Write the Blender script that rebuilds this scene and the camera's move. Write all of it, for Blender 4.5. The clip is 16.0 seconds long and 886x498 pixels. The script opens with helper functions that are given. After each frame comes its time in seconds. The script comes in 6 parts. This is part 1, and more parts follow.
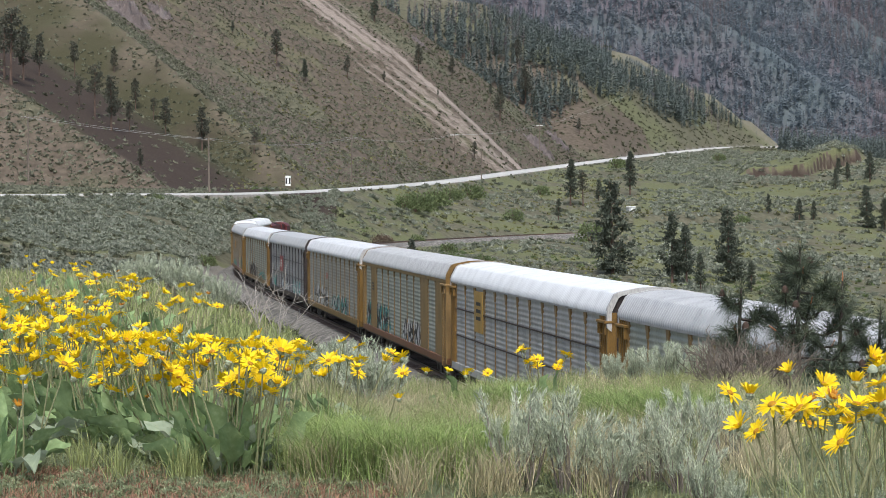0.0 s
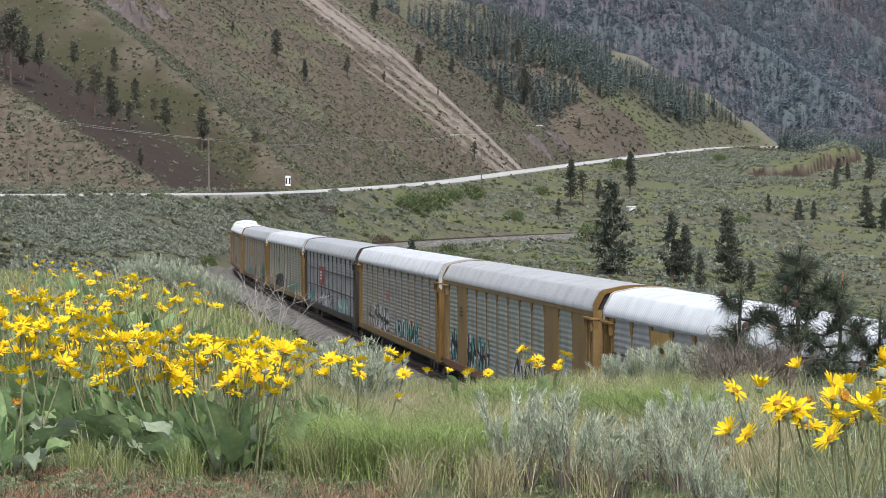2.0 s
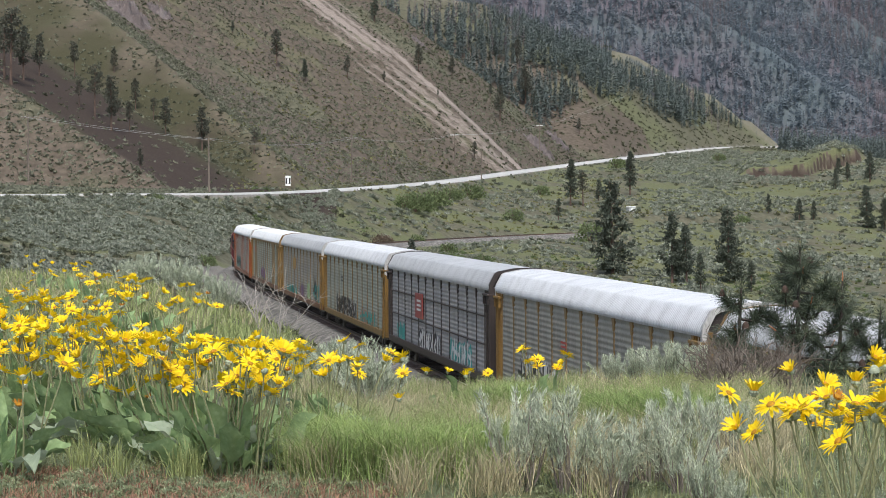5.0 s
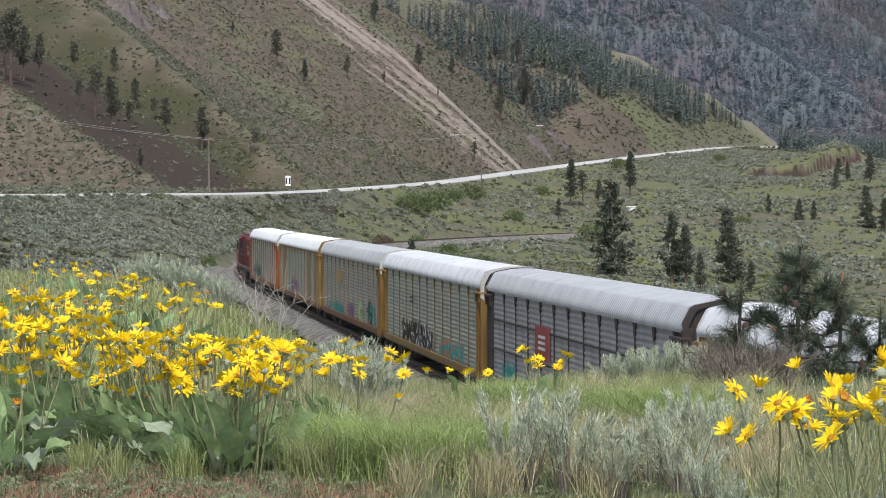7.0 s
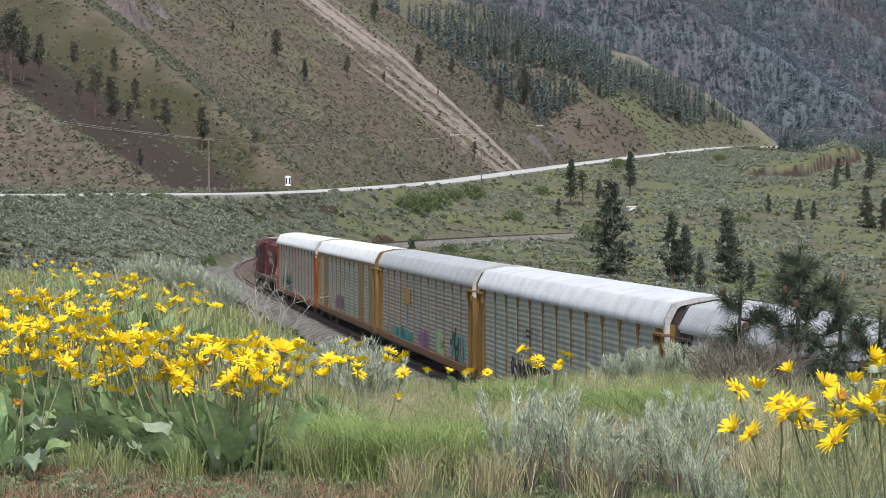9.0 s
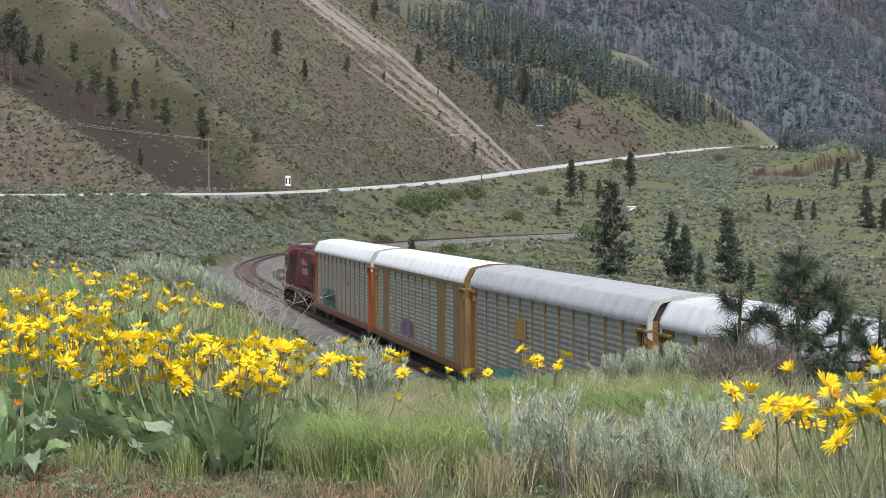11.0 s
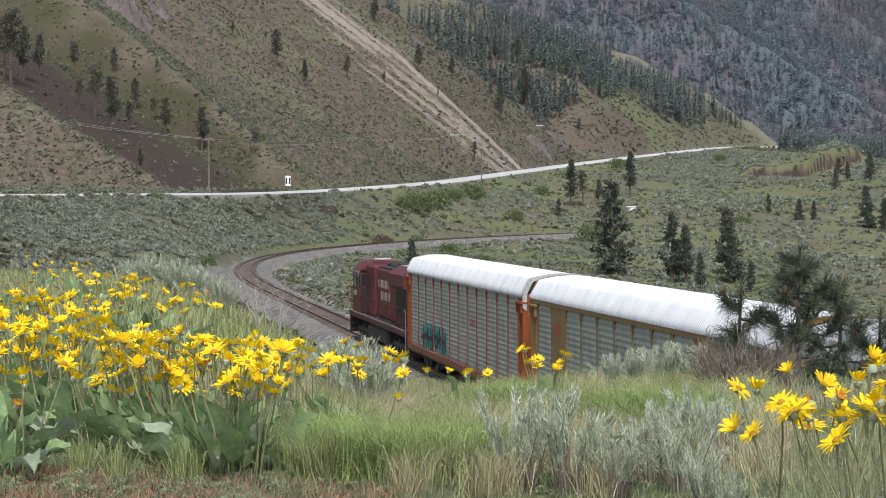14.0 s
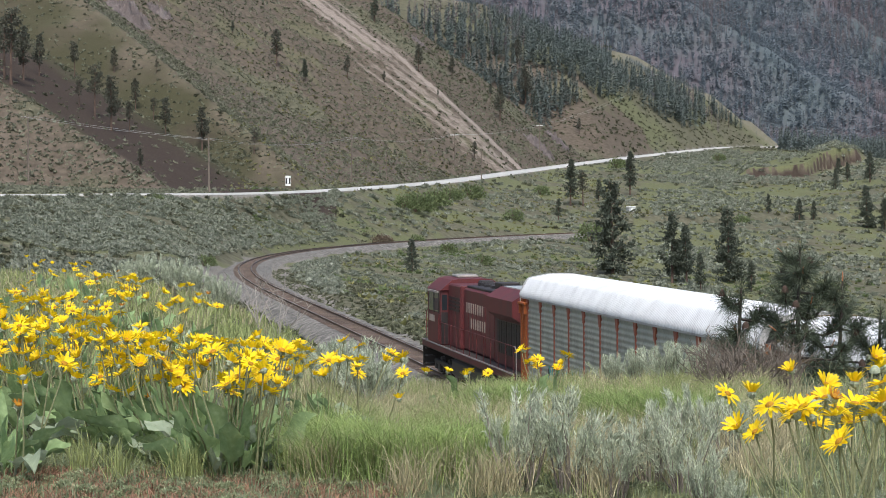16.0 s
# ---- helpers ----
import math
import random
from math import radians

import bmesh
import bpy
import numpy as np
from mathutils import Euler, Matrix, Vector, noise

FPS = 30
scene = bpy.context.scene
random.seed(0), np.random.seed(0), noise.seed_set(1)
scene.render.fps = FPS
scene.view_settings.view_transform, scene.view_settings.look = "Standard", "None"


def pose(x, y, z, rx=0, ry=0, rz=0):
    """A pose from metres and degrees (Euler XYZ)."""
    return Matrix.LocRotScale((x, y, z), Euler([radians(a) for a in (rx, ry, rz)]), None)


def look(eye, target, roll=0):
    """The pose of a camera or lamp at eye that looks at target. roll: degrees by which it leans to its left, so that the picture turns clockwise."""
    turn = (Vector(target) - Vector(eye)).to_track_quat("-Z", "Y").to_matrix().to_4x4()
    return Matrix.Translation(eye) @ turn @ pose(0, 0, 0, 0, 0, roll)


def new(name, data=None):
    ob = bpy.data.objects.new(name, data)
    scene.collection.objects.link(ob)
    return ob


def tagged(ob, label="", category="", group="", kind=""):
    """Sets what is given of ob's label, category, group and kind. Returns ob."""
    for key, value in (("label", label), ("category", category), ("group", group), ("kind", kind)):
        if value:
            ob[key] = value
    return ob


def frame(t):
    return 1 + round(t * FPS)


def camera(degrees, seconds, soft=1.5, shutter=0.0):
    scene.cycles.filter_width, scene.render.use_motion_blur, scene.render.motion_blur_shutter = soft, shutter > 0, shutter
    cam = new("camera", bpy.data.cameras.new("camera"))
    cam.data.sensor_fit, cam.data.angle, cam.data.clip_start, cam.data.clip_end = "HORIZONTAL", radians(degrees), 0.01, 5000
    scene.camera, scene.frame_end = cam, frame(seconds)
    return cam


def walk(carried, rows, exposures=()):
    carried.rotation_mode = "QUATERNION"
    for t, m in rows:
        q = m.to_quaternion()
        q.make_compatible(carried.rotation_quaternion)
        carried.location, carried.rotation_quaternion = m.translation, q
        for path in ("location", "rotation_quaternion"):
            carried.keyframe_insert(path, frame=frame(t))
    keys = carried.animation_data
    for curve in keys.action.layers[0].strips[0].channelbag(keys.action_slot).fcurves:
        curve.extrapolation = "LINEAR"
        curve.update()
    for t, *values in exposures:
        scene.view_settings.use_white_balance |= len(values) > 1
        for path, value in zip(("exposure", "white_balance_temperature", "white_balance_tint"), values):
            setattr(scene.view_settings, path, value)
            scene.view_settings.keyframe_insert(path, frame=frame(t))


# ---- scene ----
# A static tripod camera on a sagebrush knoll above a railway curve. z = 0 is the railhead abreast of the knoll.
EYE = (0.0, 0.0, 7.657)
cam = camera(23.69, 16.0, soft=0.9, shutter=0.0)
view = look(EYE, (0.0, 0.99991886, EYE[2] - 0.01273906), -0.435)
walk(cam, [(0.0, view), (16.0, view)], exposures=[(0.0, 0.96, 6150.0, 8.0), (16.0, 0.96, 6150.0, 8.0)])

# ---- light: bright thin overcast ----
world = bpy.data.worlds.new("sky")
scene.world = world
world.use_nodes = True
wn = world.node_tree.nodes
sky = wn.new("ShaderNodeTexSky")
sky.sky_type, sky.sun_disc = "NISHITA", False
sky.sun_elevation, sky.sun_rotation = radians(56), radians(178)
sky.air_density, sky.dust_density, sky.ozone_density = 1.0, 4.0, 1.0
world.node_tree.links.new(sky.outputs[0], wn["Background"].inputs[0])
wn["Background"].inputs[1].default_value = 0.11
sun = new("sun", bpy.data.lights.new("sun", "SUN"))
sun.data.energy, sun.data.angle, sun.data.color = 1.5, radians(14), (1.0, 0.96, 0.9)
SUN_AZ, SUN_EL = radians(178), radians(56)
sun.matrix_world = look((math.sin(SUN_AZ) * 60 * math.cos(SUN_EL), math.cos(SUN_AZ) * 60 * math.cos(SUN_EL), 60 * math.sin(SUN_EL)), (0, 0, 0))

# ---- small tools ----
rng = np.random.default_rng(7)


def link(nt, a, b):
    nt.links.new(a, b)


def surface(name, stops, rough=0.8, metal=0.0, scale=3.0, fine=30.0, bump=0.3, depth=0.02, stretch=(1, 1, 1), spec=0.3, space="Object", vary=0.0, translucent=0.0):
    """A procedural material: stops are (position, colour) along a coarse and a fine noise."""
    m = bpy.data.materials.new(name)
    m.use_nodes = True
    nt = m.node_tree
    n = nt.nodes
    b = n["Principled BSDF"]
    b.inputs["Roughness"].default_value, b.inputs["Metallic"].default_value = rough, metal
    b.inputs["Specular IOR Level"].default_value = spec
    co = n.new("ShaderNodeTexCoord")
    mp = n.new("ShaderNodeMapping")
    mp.inputs["Scale"].default_value = stretch
    link(nt, co.outputs[space], mp.inputs[0])
    big, small = n.new("ShaderNodeTexNoise"), n.new("ShaderNodeTexNoise")
    for tex, s, d in ((big, scale, 5), (small, fine, 4)):
        tex.inputs["Scale"].default_value, tex.inputs["Detail"].default_value = s, d
        link(nt, mp.outputs[0], tex.inputs["Vector"])
    mix = n.new("ShaderNodeMix")
    mix.inputs[0].default_value = 0.4
    link(nt, big.outputs[0], mix.inputs[2])
    link(nt, small.outputs[0], mix.inputs[3])
    ramp = n.new("ShaderNodeValToRGB")
    el = ramp.color_ramp.elements
    while len(el) < len(stops):
        el.new(0.5)
    for e, (p, c) in zip(el, stops):
        e.position, e.color = p, (*c, 1)
    link(nt, mix.outputs[0], ramp.inputs[0])
    col = ramp.outputs[0]
    if vary:
        geo, hsv, mr = n.new("ShaderNodeNewGeometry"), n.new("ShaderNodeHueSaturation"), n.new("ShaderNodeMapRange")
        info, add, fr = n.new("ShaderNodeObjectInfo"), n.new("ShaderNodeMath"), n.new("ShaderNodeMath")
        fr.operation = "FRACT"
        link(nt, geo.outputs["Random Per Island"], add.inputs[0])
        link(nt, info.outputs["Random"], add.inputs[1])
        link(nt, add.outputs[0], fr.inputs[0])
        mr.inputs[3].default_value, mr.inputs[4].default_value = 1 - vary, 1 + vary
        link(nt, fr.outputs[0], mr.inputs[0])
        link(nt, mr.outputs[0], hsv.inputs["Value"])
        link(nt, col, hsv.inputs["Color"])
        col = hsv.outputs[0]
    link(nt, col, b.inputs["Base Color"])
    if bump:
        bp = n.new("ShaderNodeBump")
        bp.inputs["Strength"].default_value, bp.inputs["Distance"].default_value = bump, depth
        link(nt, small.outputs[0], bp.inputs["Height"])
        link(nt, bp.outputs[0], b.inputs["Normal"])
    if translucent:
        tr, ms = n.new("ShaderNodeBsdfTranslucent"), n.new("ShaderNodeMixShader")
        ms.inputs[0].default_value = translucent
        link(nt, col, tr.inputs[0])
        link(nt, b.outputs[0], ms.inputs[1])
        link(nt, tr.outputs[0], ms.inputs[2])
        link(nt, ms.outputs[0], n["Material Output"].inputs[0])
    return m


def mesh_from(name, verts, faces, mats=(), index=None, smooth=False):
    """A mesh from arrays; faces is one array of equal-sided faces or a list of them."""
    me = bpy.data.meshes.new(name)
    verts = np.asarray(verts, dtype=np.float32)
    if isinstance(faces, np.ndarray):
        k = faces.shape[1]
        me.vertices.add(len(verts))
        me.vertices.foreach_set("co", verts.ravel())
        me.loops.add(faces.size)
        me.loops.foreach_set("vertex_index", faces.ravel().astype(np.int32))
        me.polygons.add(len(faces))
        me.polygons.foreach_set("loop_start", np.arange(0, faces.size, k, dtype=np.int32))
        me.polygons.foreach_set("loop_total", np.full(len(faces), k, dtype=np.int32))
        me.update(calc_edges=True)
    else:
        me.from_pydata([tuple(map(float, v)) for v in verts], [], faces)
    for m in mats:
        me.materials.append(m)
    if index is not None:
        me.polygons.foreach_set("material_index", np.asarray(index, dtype=np.int32))
    if smooth:
        me.polygons.foreach_set("use_smooth", np.ones(len(me.polygons), dtype=bool))
    me.validate()
    return me


def part(name, data, material, parent, label=""):
    """Links a bmesh or a mesh as one mesh object under a thing or a part."""
    if isinstance(data, bmesh.types.BMesh):
        me = bpy.data.meshes.new(name)
        data.to_mesh(me)
        data.free()
        data = me
    if material is not None and not data.materials:
        data.materials.append(material)
    ob = new(name, data)
    ob.parent = parent
    if label:
        ob["label"] = label
    return ob


def box(bm, x0, x1, y0, y1, z0, z1, bevel=0.0):
    """Adds a box, with a bevel if one is given."""
    r = bmesh.ops.create_cube(bm, size=1.0, matrix=Matrix.Translation(((x0 + x1) / 2, (y0 + y1) / 2, (z0 + z1) / 2)) @ Matrix.Diagonal((x1 - x0, y1 - y0, z1 - z0, 1)))
    if bevel:
        ed = list({e for v in r["verts"] for e in v.link_edges})
        bmesh.ops.bevel(bm, geom=ed, offset=bevel, segments=1, affect="EDGES", profile=0.5)
    return bm


def boxed(*args):
    return box(bmesh.new(), *args)


def tube(bm, points, radii, sides=6):
    """Adds a tapered tube along points."""
    rings = []
    pts = [Vector(p) for p in points]
    for i, p in enumerate(pts):
        d = (pts[min(i + 1, len(pts) - 1)] - pts[max(i - 1, 0)]).normalized()
        a = d.orthogonal().normalized()
        c = d.cross(a)
        r = radii[i] if isinstance(radii, (list, tuple)) else radii
        rings.append([bm.verts.new(p + r * (math.cos(k * 2 * math.pi / sides) * a + math.sin(k * 2 * math.pi / sides) * c)) for k in range(sides)])
    for u, w in zip(rings, rings[1:]):
        for k in range(sides):
            bm.faces.new((u[k], u[(k + 1) % sides], w[(k + 1) % sides], w[k]))
    bm.faces.new(rings[0][::-1])
    bm.faces.new(rings[-1])
    return bm


TABLE = rng.random((256, 256))


def noise2(x, y, seed=0):
    """Smooth value noise, 0 to 1, on arrays."""
    x, y = np.asarray(x, float) + seed * 17.3, np.asarray(y, float) + seed * 31.7
    i, j = np.floor(x).astype(int), np.floor(y).astype(int)
    u, v = x - i, y - j
    u, v = u * u * (3 - 2 * u), v * v * (3 - 2 * v)
    t = lambda a, b: TABLE[a & 255, b & 255]
    return (t(i, j) * (1 - u) + t(i + 1, j) * u) * (1 - v) + (t(i, j + 1) * (1 - u) + t(i + 1, j + 1) * u) * v


def fbm(x, y, seed=0, octaves=4):
    return sum(noise2(x * 2.0 ** k, y * 2.0 ** k, seed + k) * 0.5 ** k for k in range(octaves)) / sum(0.5 ** k for k in range(octaves))


def smooth(a, b, x):
    t = np.clip((np.asarray(x, float) - a) / (b - a), 0, 1)
    return t * t * (3 - 2 * t)


# ---- the railway line: a level-crowned curve of about 290 m radius on a 1.27 per cent grade ----
GRADE = 0.01266
S_AT = np.arange(-260.0, 721.0, 1.0)
KNOT = np.arange(0.0, 661.0, 60.0)
CURV = np.array([0.031, -0.009, 0.014, 0.189, 0.312, 0.343, 0.344, 0.343, 0.343, 0.342, 0.342, 0.342]) / 100
k_at = np.where(S_AT < 0, 0.0, np.interp(S_AT, KNOT, CURV))
HEAD = np.concatenate([[0], np.cumsum((k_at[1:] + k_at[:-1]) / 2)]) - 0.18118
LINE_X = np.concatenate([[0], np.cumsum((np.sin(HEAD[1:]) + np.sin(HEAD[:-1])) / 2)])
LINE_Y = np.concatenate([[0], np.cumsum((np.cos(HEAD[1:]) + np.cos(HEAD[:-1])) / 2)])
LINE_X += 7.667 - LINE_X[260]
LINE_Y += 60.695 - LINE_Y[260]


def line_at(s, off=0.0, z=0.0):
    """A point of the line at s metres, off metres to the outside of the curve, z above the railhead."""
    h = np.interp(s, S_AT, HEAD)
    return np.stack([np.interp(s, S_AT, LINE_X) - off * np.cos(h), np.interp(s, S_AT, LINE_Y) + off * np.sin(h), z + GRADE * np.asarray(s, float)], -1)


# ---- the highway above it ----
ROAD = np.array([(-150, 225, 10.2), (-104, 252, 11.2), (-70.2, 281.4, 11.75), (-52.1, 317.8, 12.3), (-44.2, 342.2, 12.55), (-35.3, 373.3, 12.95), (-21.5, 439.5, 14.6), (-0.5, 560, 18.3), (31.2, 719.3, 25.4), (74.3, 876.9, 33.7), (144.9, 1090.4, 45.4), (230, 1290, 52.0)])


def resample(points, step):
    d = np.concatenate([[0], np.cumsum(np.hypot(*np.diff(points[:, :2], axis=0).T))])
    t = np.arange(0, d[-1], step)
    out = np.stack([np.interp(t, d, points[:, k]) for k in range(3)], -1)
    for _ in range(60):
        out[1:-1] = (out[:-2] + 2 * out[1:-1] + out[2:]) / 4
    return out


ROAD_AT = resample(ROAD, 4.0)
ROAD_B, ROAD_R = np.arctan2(ROAD_AT[:, 0], ROAD_AT[:, 1]), np.hypot(ROAD_AT[:, 0], ROAD_AT[:, 1])


def near_line(x, y, pts):
    """Distance to a polyline and the height of its nearest point."""
    x, y = np.asarray(x, float).ravel(), np.asarray(y, float).ravel()
    dist, zz = np.full(x.shape, 1e4), np.zeros(x.shape)
    lo, hi = pts[:, :2].min(0) - 140, pts[:, :2].max(0) + 140
    pick = np.nonzero((x > lo[0]) & (x < hi[0]) & (y > lo[1]) & (y < hi[1]))[0]
    for c in np.array_split(pick, max(1, len(pick) // 8000)):
        d2 = (x[c, None] - pts[None, :, 0]) ** 2 + (y[c, None] - pts[None, :, 1]) ** 2
        i = np.clip(d2.argmin(1), 1, len(pts) - 2)
        t = pts[i + 1, :2] - pts[i - 1, :2]
        n = np.hypot(t[:, 0], t[:, 1])
        dx, dy = x[c] - pts[i, 0], y[c] - pts[i, 1]
        dist[c] = np.minimum(np.sqrt(d2.min(1)), np.abs(dx * t[:, 1] - dy * t[:, 0]) / n + 1e3 * (np.sqrt(d2.min(1)) > 6))
        dist[c] = np.where(np.sqrt(d2.min(1)) > 6, np.sqrt(d2.min(1)), dist[c])
        zz[c] = pts[i, 2] + ((dx * t[:, 0] + dy * t[:, 1]) / n) * (pts[i + 1, 2] - pts[i - 1, 2]) / n
    return dist, zz


LINE_PTS = line_at(np.arange(-260.0, 720.0, 3.0))

# ---- the lie of the land, by bearing from the knoll ----
BEAR = np.arctan([-0.24, -0.21, -0.164, -0.129, -0.098, -0.081, -0.05, 0.004, 0.043, 0.085, 0.138, 0.21, 0.26])
CREST_D = [35, 34, 33, 30, 27, 25, 20, 18, 18, 17, 16, 15, 15]
CREST_Z = [6.86, 6.86, 6.82, 6.7, 6.52, 6.43, 6.22, 6.17, 6.23, 6.37, 6.46, 6.54, 6.54]
FOOT_D = [215, 218, 222, 226, 120, 100, 75, 55, 48, 44, 40, 38, 38]
FOOT_Z = [1.4, 1.5, 1.7, 1.9, 1.2, 0.9, 0.3, 0.0, -0.2, -0.4, -0.6, -0.9, -1.0]
MID_D = [216, 219, 223, 227, 230, 235, 245, 255, 270, 285, 300, 300, 300]
MID_Z = [1.4, 1.5, 1.7, 1.9, 2.0, 1.9, 1.2, -0.8, -2.6, -4.2, -6.0, -10.0, -13.0]
# the far leg of the line, and the bank on its inner side
leg = line_at(np.arange(216.0, 620.0, 4.0))
LEG_B, LEG_D, LEG_Z = np.arctan2(leg[:, 0], leg[:, 1]), np.hypot(leg[:, 0], leg[:, 1]), leg[:, 2]
ROAD_D = [280, 290, 322, 345, 375, 395, 440, 560, 720, 880, 1090, 760, 720]
ROAD_Z = [11.6, 11.8, 12.3, 12.5, 12.9, 13.4, 14.6, 18.3, 25.4, 33.7, 44.5, 27.5, 18.0]


FINE_B = np.linspace(BEAR[0], BEAR[-1], 400)


def smoothed(values):
    """The values along the bearing, with the kinks rounded."""
    v = np.interp(FINE_B, BEAR, values)
    k = np.hanning(29)
    return np.convolve(np.pad(v, 14, "edge"), k / k.sum(), "valid")


def spur(x, y, foot, top, right, left, past=1e4):
    """A spur whose crest climbs from foot to top and past it; its flanks fall off to either side."""
    ux, uy = top[0] - foot[0], top[1] - foot[1]
    n = math.hypot(ux, uy)
    ux, uy = ux / n, uy / n
    r = np.minimum((x - foot[0]) * ux + (y - foot[1]) * uy, n + past)
    w = (x - foot[0]) * -uy + (y - foot[1]) * ux
    return foot[2] + (top[2] - foot[2]) / n * r - np.where(w > 0, right * w, -left * w)


def terrace_edge(th):
    """Distance and height of the wasting terrace edge, by bearing."""
    at = [0.1466, 0.1635, 0.1713, 0.1766, 0.1843, 0.1908]
    far = np.interp(th, at, [738, 738, 733, 770, 779, 792]) + 10 * (fbm(th * 160, th * 0 + 1, 51) - 0.5)
    return far, np.interp(th, at, [3.2, 3.6, 4.5, 5.5, 6.5, 5.0])


def hills(x, y):
    """The hillsides behind the highway."""
    gully = 5 * (fbm((0.5 * x + 0.86 * y) / 42, (0.86 * x - 0.5 * y) / 300, 3) - 0.5) + 1.6 * (fbm((0.5 * x + 0.86 * y) / 9, (0.86 * x - 0.5 * y) / 70, 5) - 0.5)
    a = 26.0 - 0.6 * (x - 31.2) + 0.35 * (y - 721)
    back = 34.7 - 0.571 * (x - 76.5) - 0.6 * (y - 824.5 + 0.096 * (76.5 - x))
    a = np.minimum(a, back) + gully
    a = np.maximum(a, spur(x, y, (-26.2, 439.2, 15.1), (-79.7, 513.9, 56.7), 0.34, 0.62) + 0.6 * gully)
    a = np.maximum(a, spur(x, y, (-49.3, 381.8, 13.5), (-87.9, 420.9, 36.3), 0.5, 0.25) + 0.3 * gully)
    b = spur(x, y, (203.6, 1233.0, 57.7), (109.0, 1205.0, 101.3), 0.5, 0.34, 12.0) + 0.8 * gully
    b = np.maximum(b, spur(x, y, (100.9, 1150.0, 87.2), (26.2, 1100.0, 118.6), 0.45, 0.4, 15.0) + 0.6 * gully)
    c = 64.5 - 0.16 * (x - 244) + 0.55 * (y - 1480) + 4 * gully
    d = spur(x, y, (308.2, 1468, 81.2), (216.9, 1565, 149.5), 0.55, 0.5) + 2 * gully
    e = spur(x, y, (344.8, 1640.0, 143.2), (311.2, 1690.0, 178.3), 0.6, 0.6) + 2 * gully
    return np.maximum(np.maximum(np.maximum(a, b), np.maximum(c, d)), e)


def ground_z(x, y):
    """Height of the ground."""
    shape = np.shape(x)
    x, y = np.asarray(x, float).ravel(), np.asarray(y, float).ravel()
    d, th = np.hypot(x, y), np.arctan2(x, y)
    tc = np.clip(th, BEAR[0], BEAR[-1])
    q = [np.interp(tc, FINE_B, smoothed(v)) for v in (CREST_D, CREST_Z, FOOT_D, FOOT_Z, MID_D, MID_Z, ROAD_D, ROAD_Z)]
    ease = lambda d0, z0, d1, z1: z0 + (z1 - z0) * np.clip((d - d0) / np.maximum(d1 - d0, 1e-3), 0, 1)
    z = np.where(d < 8, 6.2 + (6.63 - 6.2) * np.clip(d / 8, 0, 1), ease(8, 6.63, q[0], q[1]))
    z = np.where(d > q[0], q[1] + (q[3] - q[1]) * (1 - (1 - np.clip((d - q[0]) / (q[2] - q[0]), 0, 1)) ** 2.5), z)
    z = np.where(d > q[2], ease(q[2], q[3], q[4], q[5]), z)
    ld, lz = np.interp(tc, LEG_B, LEG_D), np.interp(tc, LEG_B, LEG_Z)
    has = tc > LEG_B[0]
    ld, lz = np.where(has, ld - 5 - 4 * smooth(0.068, 0.085, tc), q[4] + 1), np.where(has, lz - 0.95 + 2.2 * smooth(0.068, 0.085, tc), q[5])
    z = np.where(d > q[4], q[5] + (lz - q[5]) * np.clip((d - q[4]) / np.maximum(ld - q[4], 1), 0, 1) ** 1.4, z)
    z = np.where(d > ld, ease(ld, lz, q[6], q[7]), z)
    # a wasting terrace edge above the far slope
    dt, step = terrace_edge(th)
    z = z + step * smooth(0.138, 0.146, th) * smooth(0.2, 0.192, th) * smooth(-2.2, 0.6, d - dt) * smooth(220, 60, d - dt)
    z = np.where(d > q[6], q[7] + 0.03 * (d - q[6]), z)
    z = z + np.where(d > 40, 0.9, 0.12) * (fbm(x / 22, y / 22, 11) - 0.5) * np.clip(d / 60, 0.4, 2.0) + 0.05 * (fbm(x / 1.2, y / 1.2, 13) - 0.5)
    front = (y > 260) & (d > q[6] - 60)
    hz = np.where(front, hills(x, y), -1e3)
    z = np.maximum(z, hz)
    # behind and beside the camera the land eases to rolling country
    side = smooth(0.3, 1.2, np.abs(th))
    wild = 5.5 + 14 * (fbm(x / 160, y / 160, 21) - 0.5) * np.clip(d / 120, 0, 3) + np.where(x < 0, 0.12, -0.02) * np.clip(d - 60, 0, 600)
    z = z * (1 - side * smooth(10, 60, d)) + wild * side * smooth(10, 60, d)
    u, tz = near_line(x, y, LINE_PTS)
    z = np.clip(z, tz - 0.85 - 0.6 * np.clip(u - 3.4, 0, None), tz - 0.85 + np.where(y < 130, 0.85, 0.55) * np.clip(u - 3.6, 0, None))
    cut = tz - 0.85 + 0.55 * np.clip(u - 3.6, 0, None)
    u, tz = near_line(x, y, ROAD_AT)
    # the land falls away from the highway on the side of the valley
    rd = np.interp(th, ROAD_B, ROAD_R)
    z = np.where((u < 45) & (d < rd) & (th > ROAD_B[0]) & (th < ROAD_B[-1]), np.minimum(z, tz - 0.25 - 0.03 * u), z)
    z = np.where(u < 120, np.clip(z, tz - 0.25 - 0.5 * np.clip(u - 5.5, 0, None), tz - 0.25 + 0.9 * np.clip(u - 6.5, 0, None)), z)
    z = np.where(y > 130, np.minimum(z, np.maximum(cut, tz - 0.25 - 1.0 * np.clip(u - 5.0, 0, None))), z)
    return z.reshape(shape)


